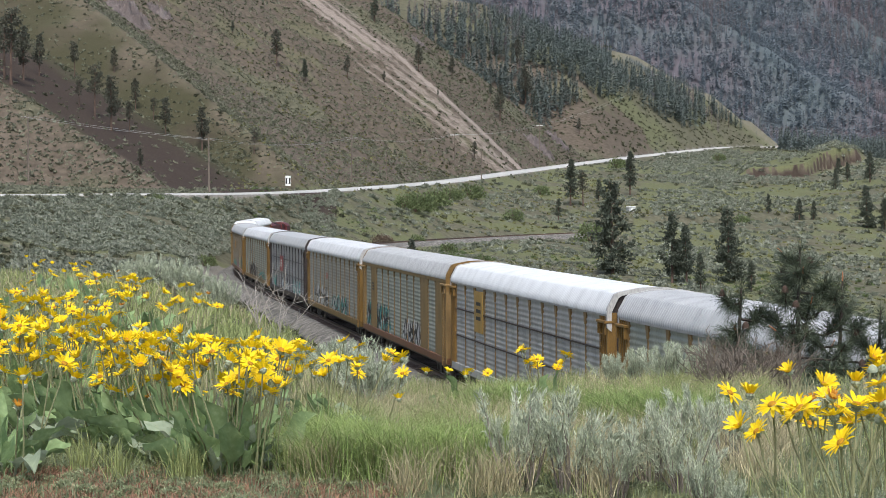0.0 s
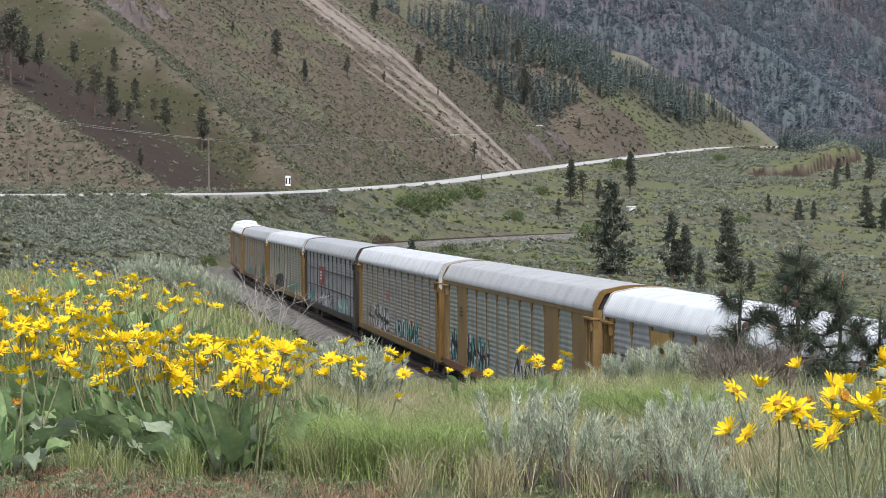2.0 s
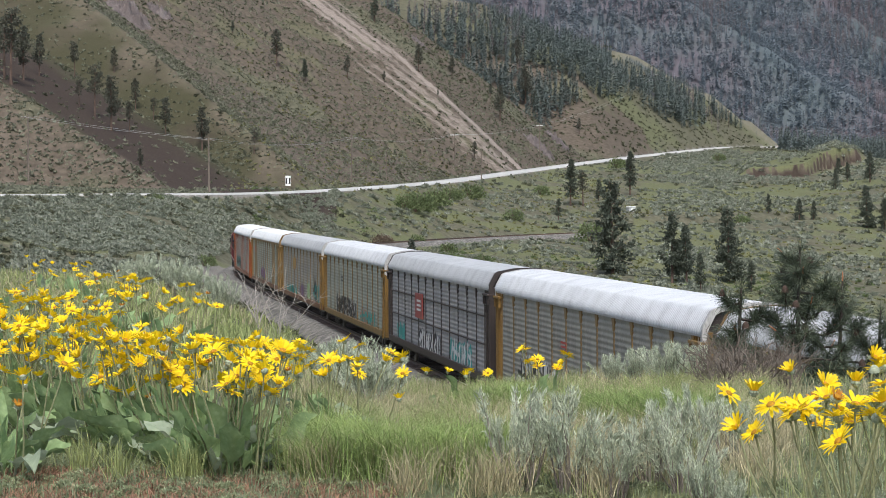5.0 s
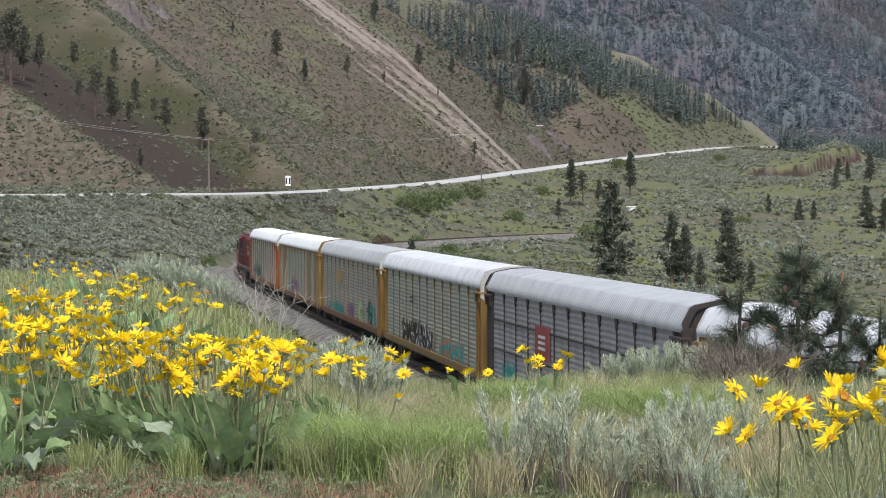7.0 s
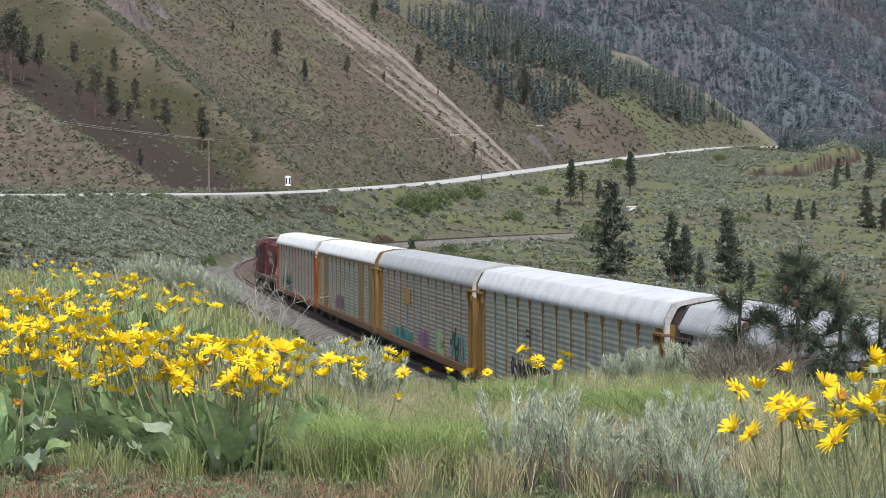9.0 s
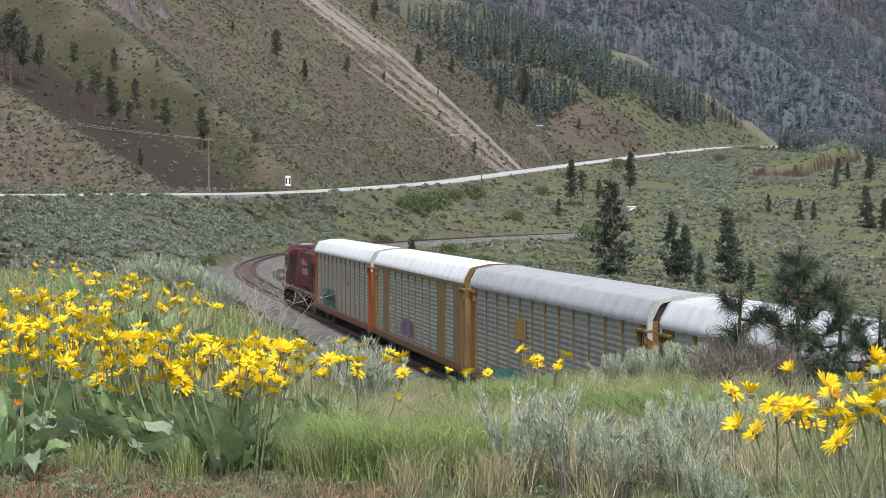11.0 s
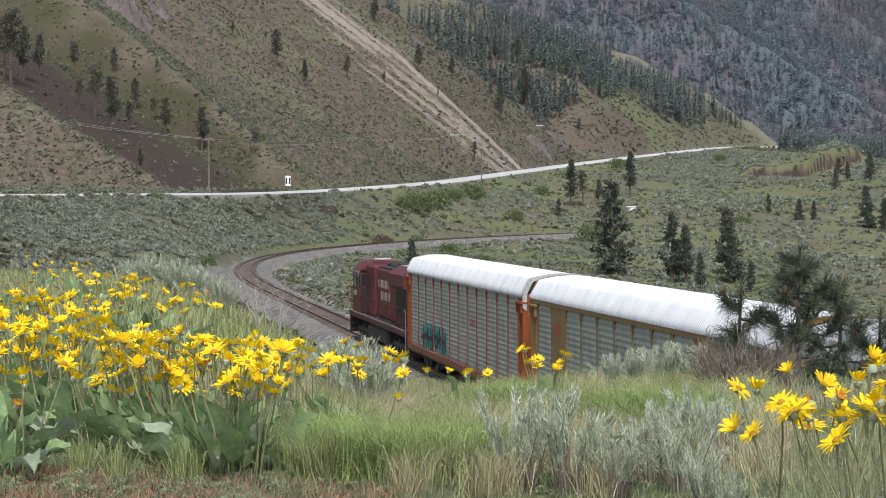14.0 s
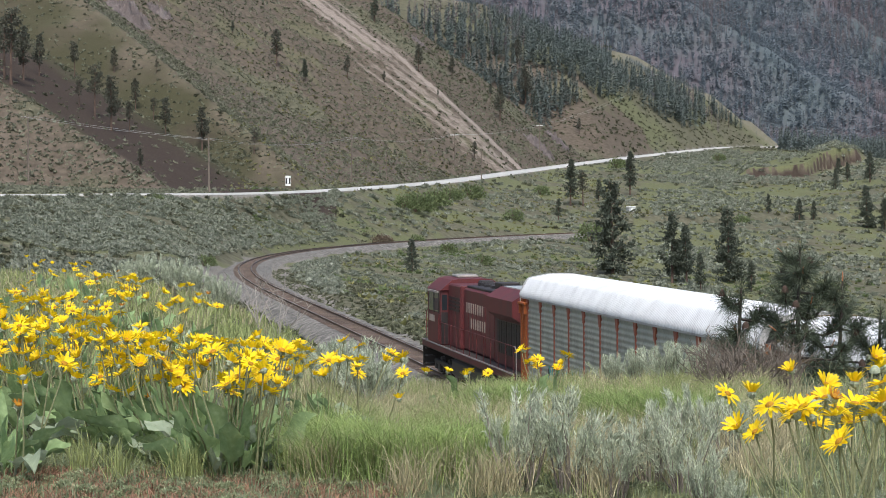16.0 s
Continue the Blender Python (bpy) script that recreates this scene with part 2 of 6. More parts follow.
# ---- ground sheet: fine where the camera looks, coarser around ----
th_v = np.concatenate([np.linspace(-math.pi, -0.30, 60)[:-1], np.linspace(-0.30, -0.22, 10)[:-1], np.linspace(-0.22, 0.22, 300), np.linspace(0.22, 0.30, 10)[1:], np.linspace(0.30, math.pi, 60)[1:-1]])
d_v = np.concatenate([[0.0], np.geomspace(0.05, 30, 110)[:-1], np.linspace(30, 330, 170)[:-1], np.linspace(330, 900, 220)[:-1], np.geomspace(900, 4200, 110)])
DD, TT = np.meshgrid(d_v, th_v, indexing="ij")
GX, GY = DD * np.sin(TT), DD * np.cos(TT)
GZ = ground_z(GX, GY)
nr, nc = DD.shape
i0 = (np.arange(nr - 1)[:, None] * nc + np.arange(nc)[None, :]).ravel()
i1 = (np.arange(nr - 1)[:, None] * nc + (np.arange(nc)[None, :] + 1) % nc).ravel()
quads = np.stack([i0, i1, i1 + nc, i0 + nc], -1)
gverts = np.stack([GX, GY, GZ], -1).reshape(-1, 3)


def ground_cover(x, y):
    """What covers the ground: green grass, red earth, scree, gravel (0 to 1 each)."""
    d = np.hypot(x, y)
    n1, n2 = fbm(x / 35, y / 35, 31), fbm(x / 7, y / 7, 33)
    u, _ = near_line(x, y, LINE_PTS)
    ur, _ = near_line(x, y, ROAD_AT)
    far = smooth(250, 420, d)
    px = x / np.maximum(y, 1)
    hill = (ground_z(x, y) - np.interp(np.arctan2(x, y), BEAR, ROAD_Z) > 1.0) & (d > 300) & (d < 1000) & (px + 0.03 * (n2 - 0.5) + 0.02 * (n1 - 0.5) < 0.1)
    green = smooth(0.46, 0.68, n1 * 0.6 + n2 * 0.4 + np.where(hill, -0.12, np.where(d > 300, 0.06, 0.0))) * 0.85
    # the green crest of the middle spur
    sx, sy = -0.583, 0.813
    lat = (x + 26.2) * -sy + (y - 439.2) * sx
    green = np.where(hill & (np.abs(lat) < 18) & (d < 640), np.maximum(green, 0.3 * smooth(16, 0, np.abs(lat) + 14 * (n2 - 0.5) + 8 * (n1 - 0.5))), green)
    green = np.where(hill, np.minimum(green, 0.4), green)
    # the nearer spur is bare tan earth between its tufts
    near_spur = hill & ((x + 49.3) * 0.712 + (y - 381.8) * 0.702 < 0) & (x < -30) & (y < 440)
    green = np.where(near_spur, 0.3 * green, green)
    edge_d = np.interp(np.arctan2(x, y), [0.09, 0.146, 0.21], [500, 480, 335])
    green = np.where((np.arctan2(x, y) > 0.09) & (d > 260) & (d < edge_d), np.maximum(green, 0.55), green)
    red = np.where(hill, smooth(0.35, 0.6, n1 + 0.15), 0.25 * smooth(0.55, 0.7, n2))
    th = np.arctan2(x, y)
    edge_at, _ = terrace_edge(th)
    past = d - edge_at
    red = np.where((th > 0.142) & (th < 0.195) & (past > -5.5 + 4 * n2) & (past < 0.6), 1.0, red)
    green = np.where((th > 0.142) & (th < 0.195) & (past > -16) & (past < 0.6), 0.0, green)
    green = np.where((th > 0.135) & (th < 0.188) & (past > 0.6) & (past < 150), np.maximum(green, 0.9), green)
    # scree chutes run straight down the slope
    latA = (x - 31.2) * 0.5 + (y - 721) * 0.86
    run = (x - 31.2) * -0.86 + (y - 721) * 0.5
    streak = fbm(latA / 3.0, run / 90, 43, 3)
    mid_line = np.interp(run, [0, 12, 25, 33, 45, 59, 72, 90], [0.5, 3.5, 4.0, 2.5, 3.0, 8.5, 14, 19]) + 2.0 * (n2 - 0.5)
    wide = np.interp(run, [0, 20, 45, 60, 75], [4.6, 3.0, 2.4, 2.0, 1.4])
    chute = smooth(1.15, 0.55, np.abs(latA - mid_line) / wide) * smooth(78, 52, run) * (0.75 + 0.4 * n1)
    fan = smooth(-30, -6, latA + 14 * (n2 - 0.5)) * smooth(26, 10, latA + 10 * (n2 - 0.5)) * smooth(44, 66, run) * (0.3 + 0.45 * smooth(0.4, 0.62, streak))
    runs = smooth(-38, -30, latA) * smooth(4, -2, latA) * smooth(62, 48, run) * 0.6 * smooth(0.42, 0.6, streak)
    scree = np.where(hill & (run > -6), np.maximum(np.maximum(0.95 * chute, fan), runs), 0)
    edge = np.where((y < 275) & (y > 200), 6.6, 4.6)
    gravel = np.maximum(smooth(edge, edge - 2.0, u + 3 * (n2 - 0.5)) * (d > 60), smooth(5.8, 5.0, ur + 0.6 * (n2 - 0.5)) * 0.8)
    # the far ridge and mountain: pale grass on the crest, burnt duff greyed for haze elsewhere
    latB = (x - 203.5) * -0.256 - (y - 1233.3) * -0.967
    latB2 = (x - 100.9) * 0.556 - (y - 1150) * 0.831
    crestB = np.maximum(smooth(30, 10, np.abs(latB + 4 + 8 * (n2 - 0.5))) * smooth(85, 105, x), smooth(16, 4, np.abs(latB2 + 8 * (n2 - 0.5))) * smooth(125, 100, x))
    far = d > 1060
    green = np.where(far, np.maximum(0.5 * crestB, np.where((d < 1300) & (x > 120), 0.6, 0.2) * green), green)
    red = np.where(far, 0.1, red)
    latD = (x - 308.2) * -0.728 + (y - 1468) * -0.685
    pale = smooth(14, 3, np.abs(latD + 12 * (n2 - 0.5))) * (d > 1300)
    latE = (x - 344.8) * -0.83 + (y - 1640) * -0.558
    pale = np.maximum(pale, smooth(11, 3, np.abs(latE + 10 * (n2 - 0.5))) * (d > 1560))
    scree = np.maximum(scree, np.maximum(0.42 * pale, np.where(far, 0.4 * crestB, 0)))
    meadow = smooth(0.085, 0.1, th) * smooth(0.15, 0.13, th) * smooth(520, 540, d) * smooth(690, 640, d)
    green = np.maximum(green, 0.8 * meadow)
    green = np.where((d > 780) & (d < 1110) & (th < 0.13) & ~hill, 0.6 * green, green)
    front = d < 12
    red = np.where(front & (d < 9.5), 0.8 * smooth(0.4, 0.6, n2 + 0.1), red)
    return np.stack([green, red, scree, gravel], -1)


def char_cover(x, y):
    """Dark bare earth: burnt in the gully between the two nearer spurs, raw on the terrace edge."""
    lat = (x + 49.3) * -0.712 + (y - 381.8) * -0.702
    s1 = (x + 49.3) * 0.712 + (y - 381.8) * 0.702
    n = fbm(x / 12, y / 12, 35)
    past = np.hypot(x, y) - terrace_edge(np.arctan2(x, y))[0]
    face = 0.9 * (past > -4.2) * (past < 0.2) * (x / y > 0.143) * (x / y < 0.198) * (y > 600)
    return face + smooth(-1, 4, s1 + 5 * (n - 0.5)) * smooth(66, 26, s1 + 44 * (n - 0.5)) * (y > 384) * (y < 520) * (x < -20)


def shaded_olive_cover(x, y):
    """Olive bunch grass on the shoulder of the middle spur, darkened for the shade on that slope."""
    lat = (x + 26.2) * -0.813 + (y - 439.2) * -0.583
    n = fbm(x / 9, y / 9, 37)
    return smooth(-4, 8, lat + 14 * (n - 0.5)) * smooth(110, 80, lat) * (y > 400) * (y < 640) * (x < -25) * ((x + 49.3) * 0.712 + (y - 381.8) * 0.702 > 0) * (0.55 + 0.7 * n)


def hazed_duff_cover(x, y):
    """Duff under the burnt woods of the ridge and the mountain, greyed and blued for haze."""
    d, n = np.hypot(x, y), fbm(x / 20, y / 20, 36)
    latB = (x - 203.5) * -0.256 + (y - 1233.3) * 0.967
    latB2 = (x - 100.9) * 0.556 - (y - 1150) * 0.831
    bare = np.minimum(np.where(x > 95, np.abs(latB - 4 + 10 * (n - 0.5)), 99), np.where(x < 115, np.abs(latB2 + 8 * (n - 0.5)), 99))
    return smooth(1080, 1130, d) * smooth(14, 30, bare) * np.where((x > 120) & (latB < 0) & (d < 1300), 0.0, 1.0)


cover = ground_cover(gverts[:, 0], gverts[:, 1])


def ground_material():
    m = bpy.data.materials.new("dry_hill_ground")
    m.use_nodes = True
    nt = m.node_tree
    n = nt.nodes
    b = n["Principled BSDF"]
    b.inputs["Roughness"].default_value, b.inputs["Specular IOR Level"].default_value = 0.95, 0.1
    at = n.new("ShaderNodeAttribute")
    at.attribute_name = "cover"
    sep = n.new("ShaderNodeSeparateColor")
    link(nt, at.outputs["Color"], sep.inputs[0])
    co = n.new("ShaderNodeTexCoord")

    def tex(scale, detail=6, rough=0.6):
        t = n.new("ShaderNodeTexNoise")
        t.inputs["Scale"].default_value, t.inputs["Detail"].default_value, t.inputs["Roughness"].default_value = scale, detail, rough
        link(nt, co.outputs["Object"], t.inputs["Vector"])
        return t.outputs[0]

    def ramp(src, lo, hi, a=0.35, z=0.65):
        r = n.new("ShaderNodeValToRGB")
        e = r.color_ramp.elements
        e[0].position, e[0].color, e[1].position, e[1].color = a, (*lo, 1), z, (*hi, 1)
        link(nt, src, r.inputs[0])
        return r.outputs[0]

    def mix(f, a, c):
        x = n.new("ShaderNodeMix")
        x.data_type = "RGBA"
        link(nt, f, x.inputs[0])
        link(nt, a, x.inputs[6])
        link(nt, c, x.inputs[7])
        return x.outputs[2]

    def gate(mask, src, lo, hi):
        """Breaks a soft mask up by a noise."""
        a = n.new("ShaderNodeMath")
        a.operation = "MULTIPLY_ADD"
        link(nt, src, a.inputs[0])
        a.inputs[1].default_value = 0.9
        link(nt, mask, a.inputs[2])
        r = n.new("ShaderNodeMapRange")
        r.interpolation_type = "SMOOTHSTEP"
        r.inputs[1].default_value, r.inputs[2].default_value = lo, hi
        link(nt, a.outputs[0], r.inputs[0])
        return r.outputs[0]
    coarse, mid, fine = tex(0.05), tex(0.6), tex(6.0, 5, 0.7)
    soil = ramp(mid, (0.066, 0.064, 0.041), (0.132, 0.125, 0.083))
    grass = ramp(fine, (0.072, 0.08, 0.038), (0.15, 0.153, 0.08))
    redc = ramp(mid, (0.068, 0.055, 0.041), (0.125, 0.102, 0.078))
    screec = ramp(fine, (0.18, 0.15, 0.125), (0.33, 0.28, 0.24))
    grav = ramp(tex(9.0, 3, 0.8), (0.09, 0.083, 0.07), (0.25, 0.232, 0.2))
    c = mix(gate(sep.outputs["Red"], fine, 0.65, 1.1), mix(gate(sep.outputs["Green"], mid, 0.6, 1.1), soil, redc), grass)
    c = mix(gate(sep.outputs["Blue"], mid, 0.55, 1.3), c, screec)
    c = mix(gate(at.outputs["Alpha"], fine, 0.75, 1.0), c, grav)
    # This dark ramp holds the slope's shade as well as its grass colour.
    ol = n.new("ShaderNodeAttribute")
    ol.attribute_name = "shaded_olive"
    c = mix(gate(ol.outputs["Fac"], mid, 0.7, 1.5), c, ramp(fine, (0.033, 0.032, 0.017), (0.068, 0.064, 0.036)))
    ch = n.new("ShaderNodeAttribute")
    ch.attribute_name = "char"
    burnt = ramp(fine, (0.03, 0.023, 0.018), (0.062, 0.046, 0.037))
    c = mix(gate(ch.outputs["Fac"], mid, 0.65, 1.5), c, burnt)
    # Purple-grey and blue-grey ramps put the distance haze into the far ground.
    hazed_duff = n.new("ShaderNodeAttribute")
    hazed_duff.attribute_name = "hazed_duff"
    c = mix(gate(hazed_duff.outputs["Fac"], coarse, 0.6, 1.2), c, mix(ramp(tex(0.011, 4, 0.6), (0, 0, 0), (1, 1, 1), 0.42, 0.6), ramp(tex(0.09, 6, 0.7), (0.078, 0.07, 0.08), (0.11, 0.1, 0.113)), ramp(tex(0.07, 6, 0.7), (0.062, 0.078, 0.082), (0.095, 0.112, 0.118))))
    link(nt, c, b.inputs["Base Color"])
    bp = n.new("ShaderNodeBump")
    bp.inputs["Strength"].default_value, bp.inputs["Distance"].default_value = 0.4, 0.1
    link(nt, tex(2.4, 8, 0.75), bp.inputs["Height"])
    link(nt, bp.outputs[0], b.inputs["Normal"])
    return m


gm = mesh_from("ground", gverts, quads[:, ::-1].copy(), [ground_material()], smooth=True)
att = gm.color_attributes.new("cover", "FLOAT_COLOR", "POINT")
att.data.foreach_set("color", cover.astype(np.float32).ravel())
ca = gm.attributes.new("char", "FLOAT", "POINT")
ca.data.foreach_set("value", char_cover(gverts[:, 0], gverts[:, 1]).astype(np.float32))
aa = gm.attributes.new("hazed_duff", "FLOAT", "POINT")
aa.data.foreach_set("value", hazed_duff_cover(gverts[:, 0], gverts[:, 1]).astype(np.float32))
oa = gm.attributes.new("shaded_olive", "FLOAT", "POINT")
oa.data.foreach_set("value", shaded_olive_cover(gverts[:, 0], gverts[:, 1]).astype(np.float32))
ground = tagged(new("ground", gm), "dry sagebrush hills with grass, red earth and scree", "ground", kind="structure")

# ---- materials ----
STEEL_RAIL = surface("rail_steel", [(0.3, (0.10, 0.065, 0.045)), (0.7, (0.20, 0.14, 0.10))], 0.55, 0.5, 2, 20)
RAIL_TOP = surface("polished_rail_head", [(0.3, (0.42, 0.40, 0.38)), (0.7, (0.6, 0.58, 0.55))], 0.3, 0.9, 2, 20, bump=0.05)
TIE = surface("creosoted_wood", [(0.3, (0.05, 0.036, 0.028)), (0.7, (0.14, 0.105, 0.085))], 0.9, 0, 1.5, 14, vary=0.3)
BALLAST = surface("ballast_rock", [(0.36, (0.05, 0.046, 0.04)), (0.5, (0.13, 0.12, 0.105)), (0.64, (0.27, 0.25, 0.22))], 0.95, 0, 1.6, 7.5, bump=0.5, depth=0.05)
ASPHALT = surface("pale_worn_asphalt", [(0.3, (0.34, 0.335, 0.31)), (0.7, (0.46, 0.455, 0.43))], 0.9, 0, 0.2, 3, bump=0.1)
GALV = surface("galvanised_steel", [(0.3, (0.42, 0.43, 0.43)), (0.7, (0.62, 0.63, 0.62))], 0.45, 0.6, 2, 30, bump=0.05)
POLE_WOOD = surface("weathered_pole_wood", [(0.3, (0.10, 0.08, 0.065)), (0.7, (0.22, 0.185, 0.15))], 0.9, 0, 2, 20, stretch=(1, 1, 0.1))
WHITE = surface("white_paint", [(0.3, (0.72, 0.72, 0.70)), (0.7, (0.82, 0.82, 0.80))], 0.5, 0, 2, 30, bump=0.05)
BLACK = surface("black_paint", [(0.3, (0.012, 0.012, 0.012)), (0.7, (0.03, 0.03, 0.03))], 0.5, 0, 2, 30, bump=0.05)


def sweep(s0, s1, step, profile, name, material, parent=None, smooth_it=False):
    """A profile of (offset, height) carried along the line."""
    s = np.arange(s0, s1 + 0.01, step)
    v = np.stack([line_at(s, o, z) for o, z in profile], 1)
    n, k = len(s), len(profile)
    i = (np.arange(n - 1)[:, None] * k + np.arange(k - 1)[None, :]).ravel()
    f = np.stack([i, i + k, i + k + 1, i + 1], -1)
    return mesh_from(name, v.reshape(-1, 3), f, [material], smooth=smooth_it)


# ---- track ----
track = tagged(new("railway_track"), "single railway track on grey ballast curving below a hillside", "track", kind="structure")
bal = sweep(-255, 715, 1.5, [(-4.0, -1.2), (-2.8, -0.62), (-1.75, -0.2), (-1.2, -0.2), (0, -0.24), (1.2, -0.2), (1.75, -0.2), (2.8, -0.62), (4.0, -1.2)], "ballast", BALLAST)
part("ballast_bed", bal, BALLAST, track)
RAILP = [(-0.075, -0.18), (-0.07, -0.165), (-0.012, -0.14), (-0.012, -0.045), (-0.036, -0.035), (-0.036, 0.0), (0.036, 0.0), (0.036, -0.035), (0.012, -0.045), (0.012, -0.14), (0.07, -0.165), (0.075, -0.18)]
for side in (-0.7535, 0.7535):
    rail = part("rail", sweep(-255, 715, 1.5, [(side - o, z) for o, z in RAILP], "rail", STEEL_RAIL), STEEL_RAIL, track, "rusty steel rail with a polished head")
    part("rail_head", sweep(-255, 715, 1.5, [(side + 0.03, 0.004), (side - 0.03, 0.004)], "rail_head", RAIL_TOP), RAIL_TOP, rail)
tie_s = np.arange(-60, 560, 0.53)
base = np.array([(x, y, z) for x in (-0.11, 0.11) for y in (-1.3, 1.3) for z in (-0.34, -0.165)])
ctr, h = line_at(tie_s), np.interp(tie_s, S_AT, HEAD) + rng.normal(0, 0.008, len(tie_s))
ax, ay = np.stack([np.sin(h), np.cos(h), GRADE + 0 * h], -1), np.stack([-np.cos(h), np.sin(h), 0 * h], -1)
tv = ctr[:, None, :] + base[None, :, 0, None] * ax[:, None, :] + (base[None, :, 1, None] + rng.normal(0, 0.03, (len(h), 1, 1))) * ay[:, None, :] + base[None, :, 2, None] * np.array([0, 0, 1]) + rng.normal(0, 0.008, (len(h), 1, 1)) * np.array([0, 0, 1])
cube = np.array([(0, 1, 3, 2), (4, 6, 7, 5), (0, 4, 5, 1), (2, 3, 7, 6), (1, 5, 7, 3), (0, 2, 6, 4)])
tf = (np.arange(len(h))[:, None, None] * 8 + cube[None]).reshape(-1, 4)
ties = part("sleepers", mesh_from("sleepers", tv.reshape(-1, 3), tf, [TIE]), TIE, track, "dark creosoted wooden sleepers")
ties["kind"] = "stuff"

# ---- highway ----
def road_sweep(profile, name, material, lo=0, hi=None):
    p = ROAD_AT[lo:hi]
    t = np.gradient(p[:, :2], axis=0)
    t /= np.hypot(t[:, 0], t[:, 1])[:, None]
    nrm = np.stack([-t[:, 1], t[:, 0]], -1)
    v = np.stack([np.concatenate([p[:, :2] + o * nrm, (p[:, 2] + z)[:, None]], 1) for o, z in profile], 1)
    n, k = len(p), len(profile)
    i = (np.arange(n - 1)[:, None] * k + np.arange(k - 1)[None, :]).ravel()
    return mesh_from(name, v.reshape(-1, 3), np.stack([i, i + 1, i + k + 1, i + k], -1), [material])


road = tagged(new("road", road_sweep([(-4.4, -0.6), (-4.2, 0.0), (0, 0.08), (4.2, 0.0), (4.4, -0.6)], "road", ASPHALT)), "pale two-lane highway climbing round the hillside", "road", kind="structure")

# ---- the moving train ----
SPEED = 13.42
CAR_PITCH = 28.6
JOINT_0 = 234.0   # joint of the engine and the first car at the start


def train_rows(s0, half):
    rows = []
    for t in np.arange(0, 16.01, 0.5):
        s = s0 - SPEED * t
        a, b = line_at(np.array([s - half]))[0], line_at(np.array([s + half]))[0]
        x = Vector(b - a).normalized()
        y = Vector((0, 0, 1)).cross(x).normalized()
        m = Matrix((x, y, x.cross(y))).transposed().to_4x4()
        m.translation = Vector((a + b) / 2)
        rows.append((float(t), m))
    return rows


def paint(name, c, dirt=0.35, rough=0.5, metal=0.0):
    d = tuple(v * (1 - dirt) * 0.8 + 0.02 for v in c)
    return surface(name, [(0.3, d), (0.52, c), (0.75, tuple(min(1, v * 1.12) for v in c))], rough, metal, 1.3, 26, bump=0.08, depth=0.01, stretch=(1, 1, 0.35))


YELLOW = paint("faded_yellow_paint", (0.195, 0.112, 0.03), 0.5)
TAN = paint("tan_yellow_paint", (0.235, 0.15, 0.06), 0.45)
ORANGE = paint("orange_paint", (0.27, 0.075, 0.02), 0.5)
RUST = paint("rusty_brown_paint", (0.16, 0.075, 0.04))
# Real dark brown paint; also coloured shade inside the cars and between them.
DARK = paint("dark_brown_and_shade_paint", (0.045, 0.035, 0.032))
PANEL = paint("galvanised_panel", (0.36, 0.38, 0.325), 0.5, 0.5, 0.35)
PANEL_DIRTY = paint("dirty_galvanised_panel", (0.31, 0.298, 0.255), 0.45, 0.6, 0.2)
PANEL_GREY = paint("grey_galvanised_panel", (0.43, 0.43, 0.41), 0.5, 0.5, 0.35)
ROOF_WHITE = paint("white_roof_coating", (0.64, 0.65, 0.65), 0.12, 0.45)
ROOF_GREY = paint("grey_metal_roof", (0.38, 0.385, 0.385), 0.2, 0.5)
ROOF_PALE = paint("pale_metal_roof", (0.52, 0.53, 0.54), 0.2, 0.45)
TRUCK = paint("grimy_truck_steel", (0.035, 0.03, 0.027))
WHEEL = surface("wheel_steel", [(0.3, (0.10, 0.08, 0.07)), (0.7, (0.3, 0.28, 0.26))], 0.45, 0.7, 3, 30)
TEAL = paint("teal_spray_paint", (0.05, 0.33, 0.30), 0.2)
PALE_SPRAY = paint("pale_spray_paint", (0.60, 0.60, 0.58), 0.2)
INK = paint("black_spray_paint", (0.02, 0.02, 0.025), 0.2)
PINK_SPRAY = paint("dull_orange_spray_paint", (0.42, 0.20, 0.13), 0.2)
VIOLET = paint("violet_spray_paint", (0.20, 0.11, 0.22), 0.2)
LIME = paint("pale_green_spray_paint", (0.34, 0.46, 0.24), 0.2)
SILL_OCHRE = paint("grimy_ochre_sill", (0.19, 0.12, 0.045), 0.5)
HOOP = paint("weathered_pale_hoop", (0.46, 0.45, 0.43), 0.4)
RED_LOGO = paint("red_logo_paint", (0.40, 0.05, 0.04), 0.2)
HALF, WIDE, SILL, EAVE, CROWN = 13.65, 1.5, 0.87, 4.72, 5.44


def corrugated(width, z0, z1, y, ribs):
    """A wall panel with level corrugations, 3 cm deep."""
    n = ribs * 4
    prof = [(0, 0.0), (0.3, 0.0), (0.5, 0.02), (0.8, 0.02)]
    zz = [z0 + (z1 - z0) * (i // 4 + prof[i % 4][0]) / ribs for i in range(n)] + [z1]
    yy = [y + prof[i % 4][1] for i in range(n)] + [y]
    v = [(sx * width / 2, b, a) for a, b in zip(zz, yy) for sx in (1, -1)]
    f = np.array([(2 * i, 2 * i + 1, 2 * i + 3, 2 * i + 2) for i in range(n)])
    return mesh_from("wall_panel", v, f[:, ::-1].copy())


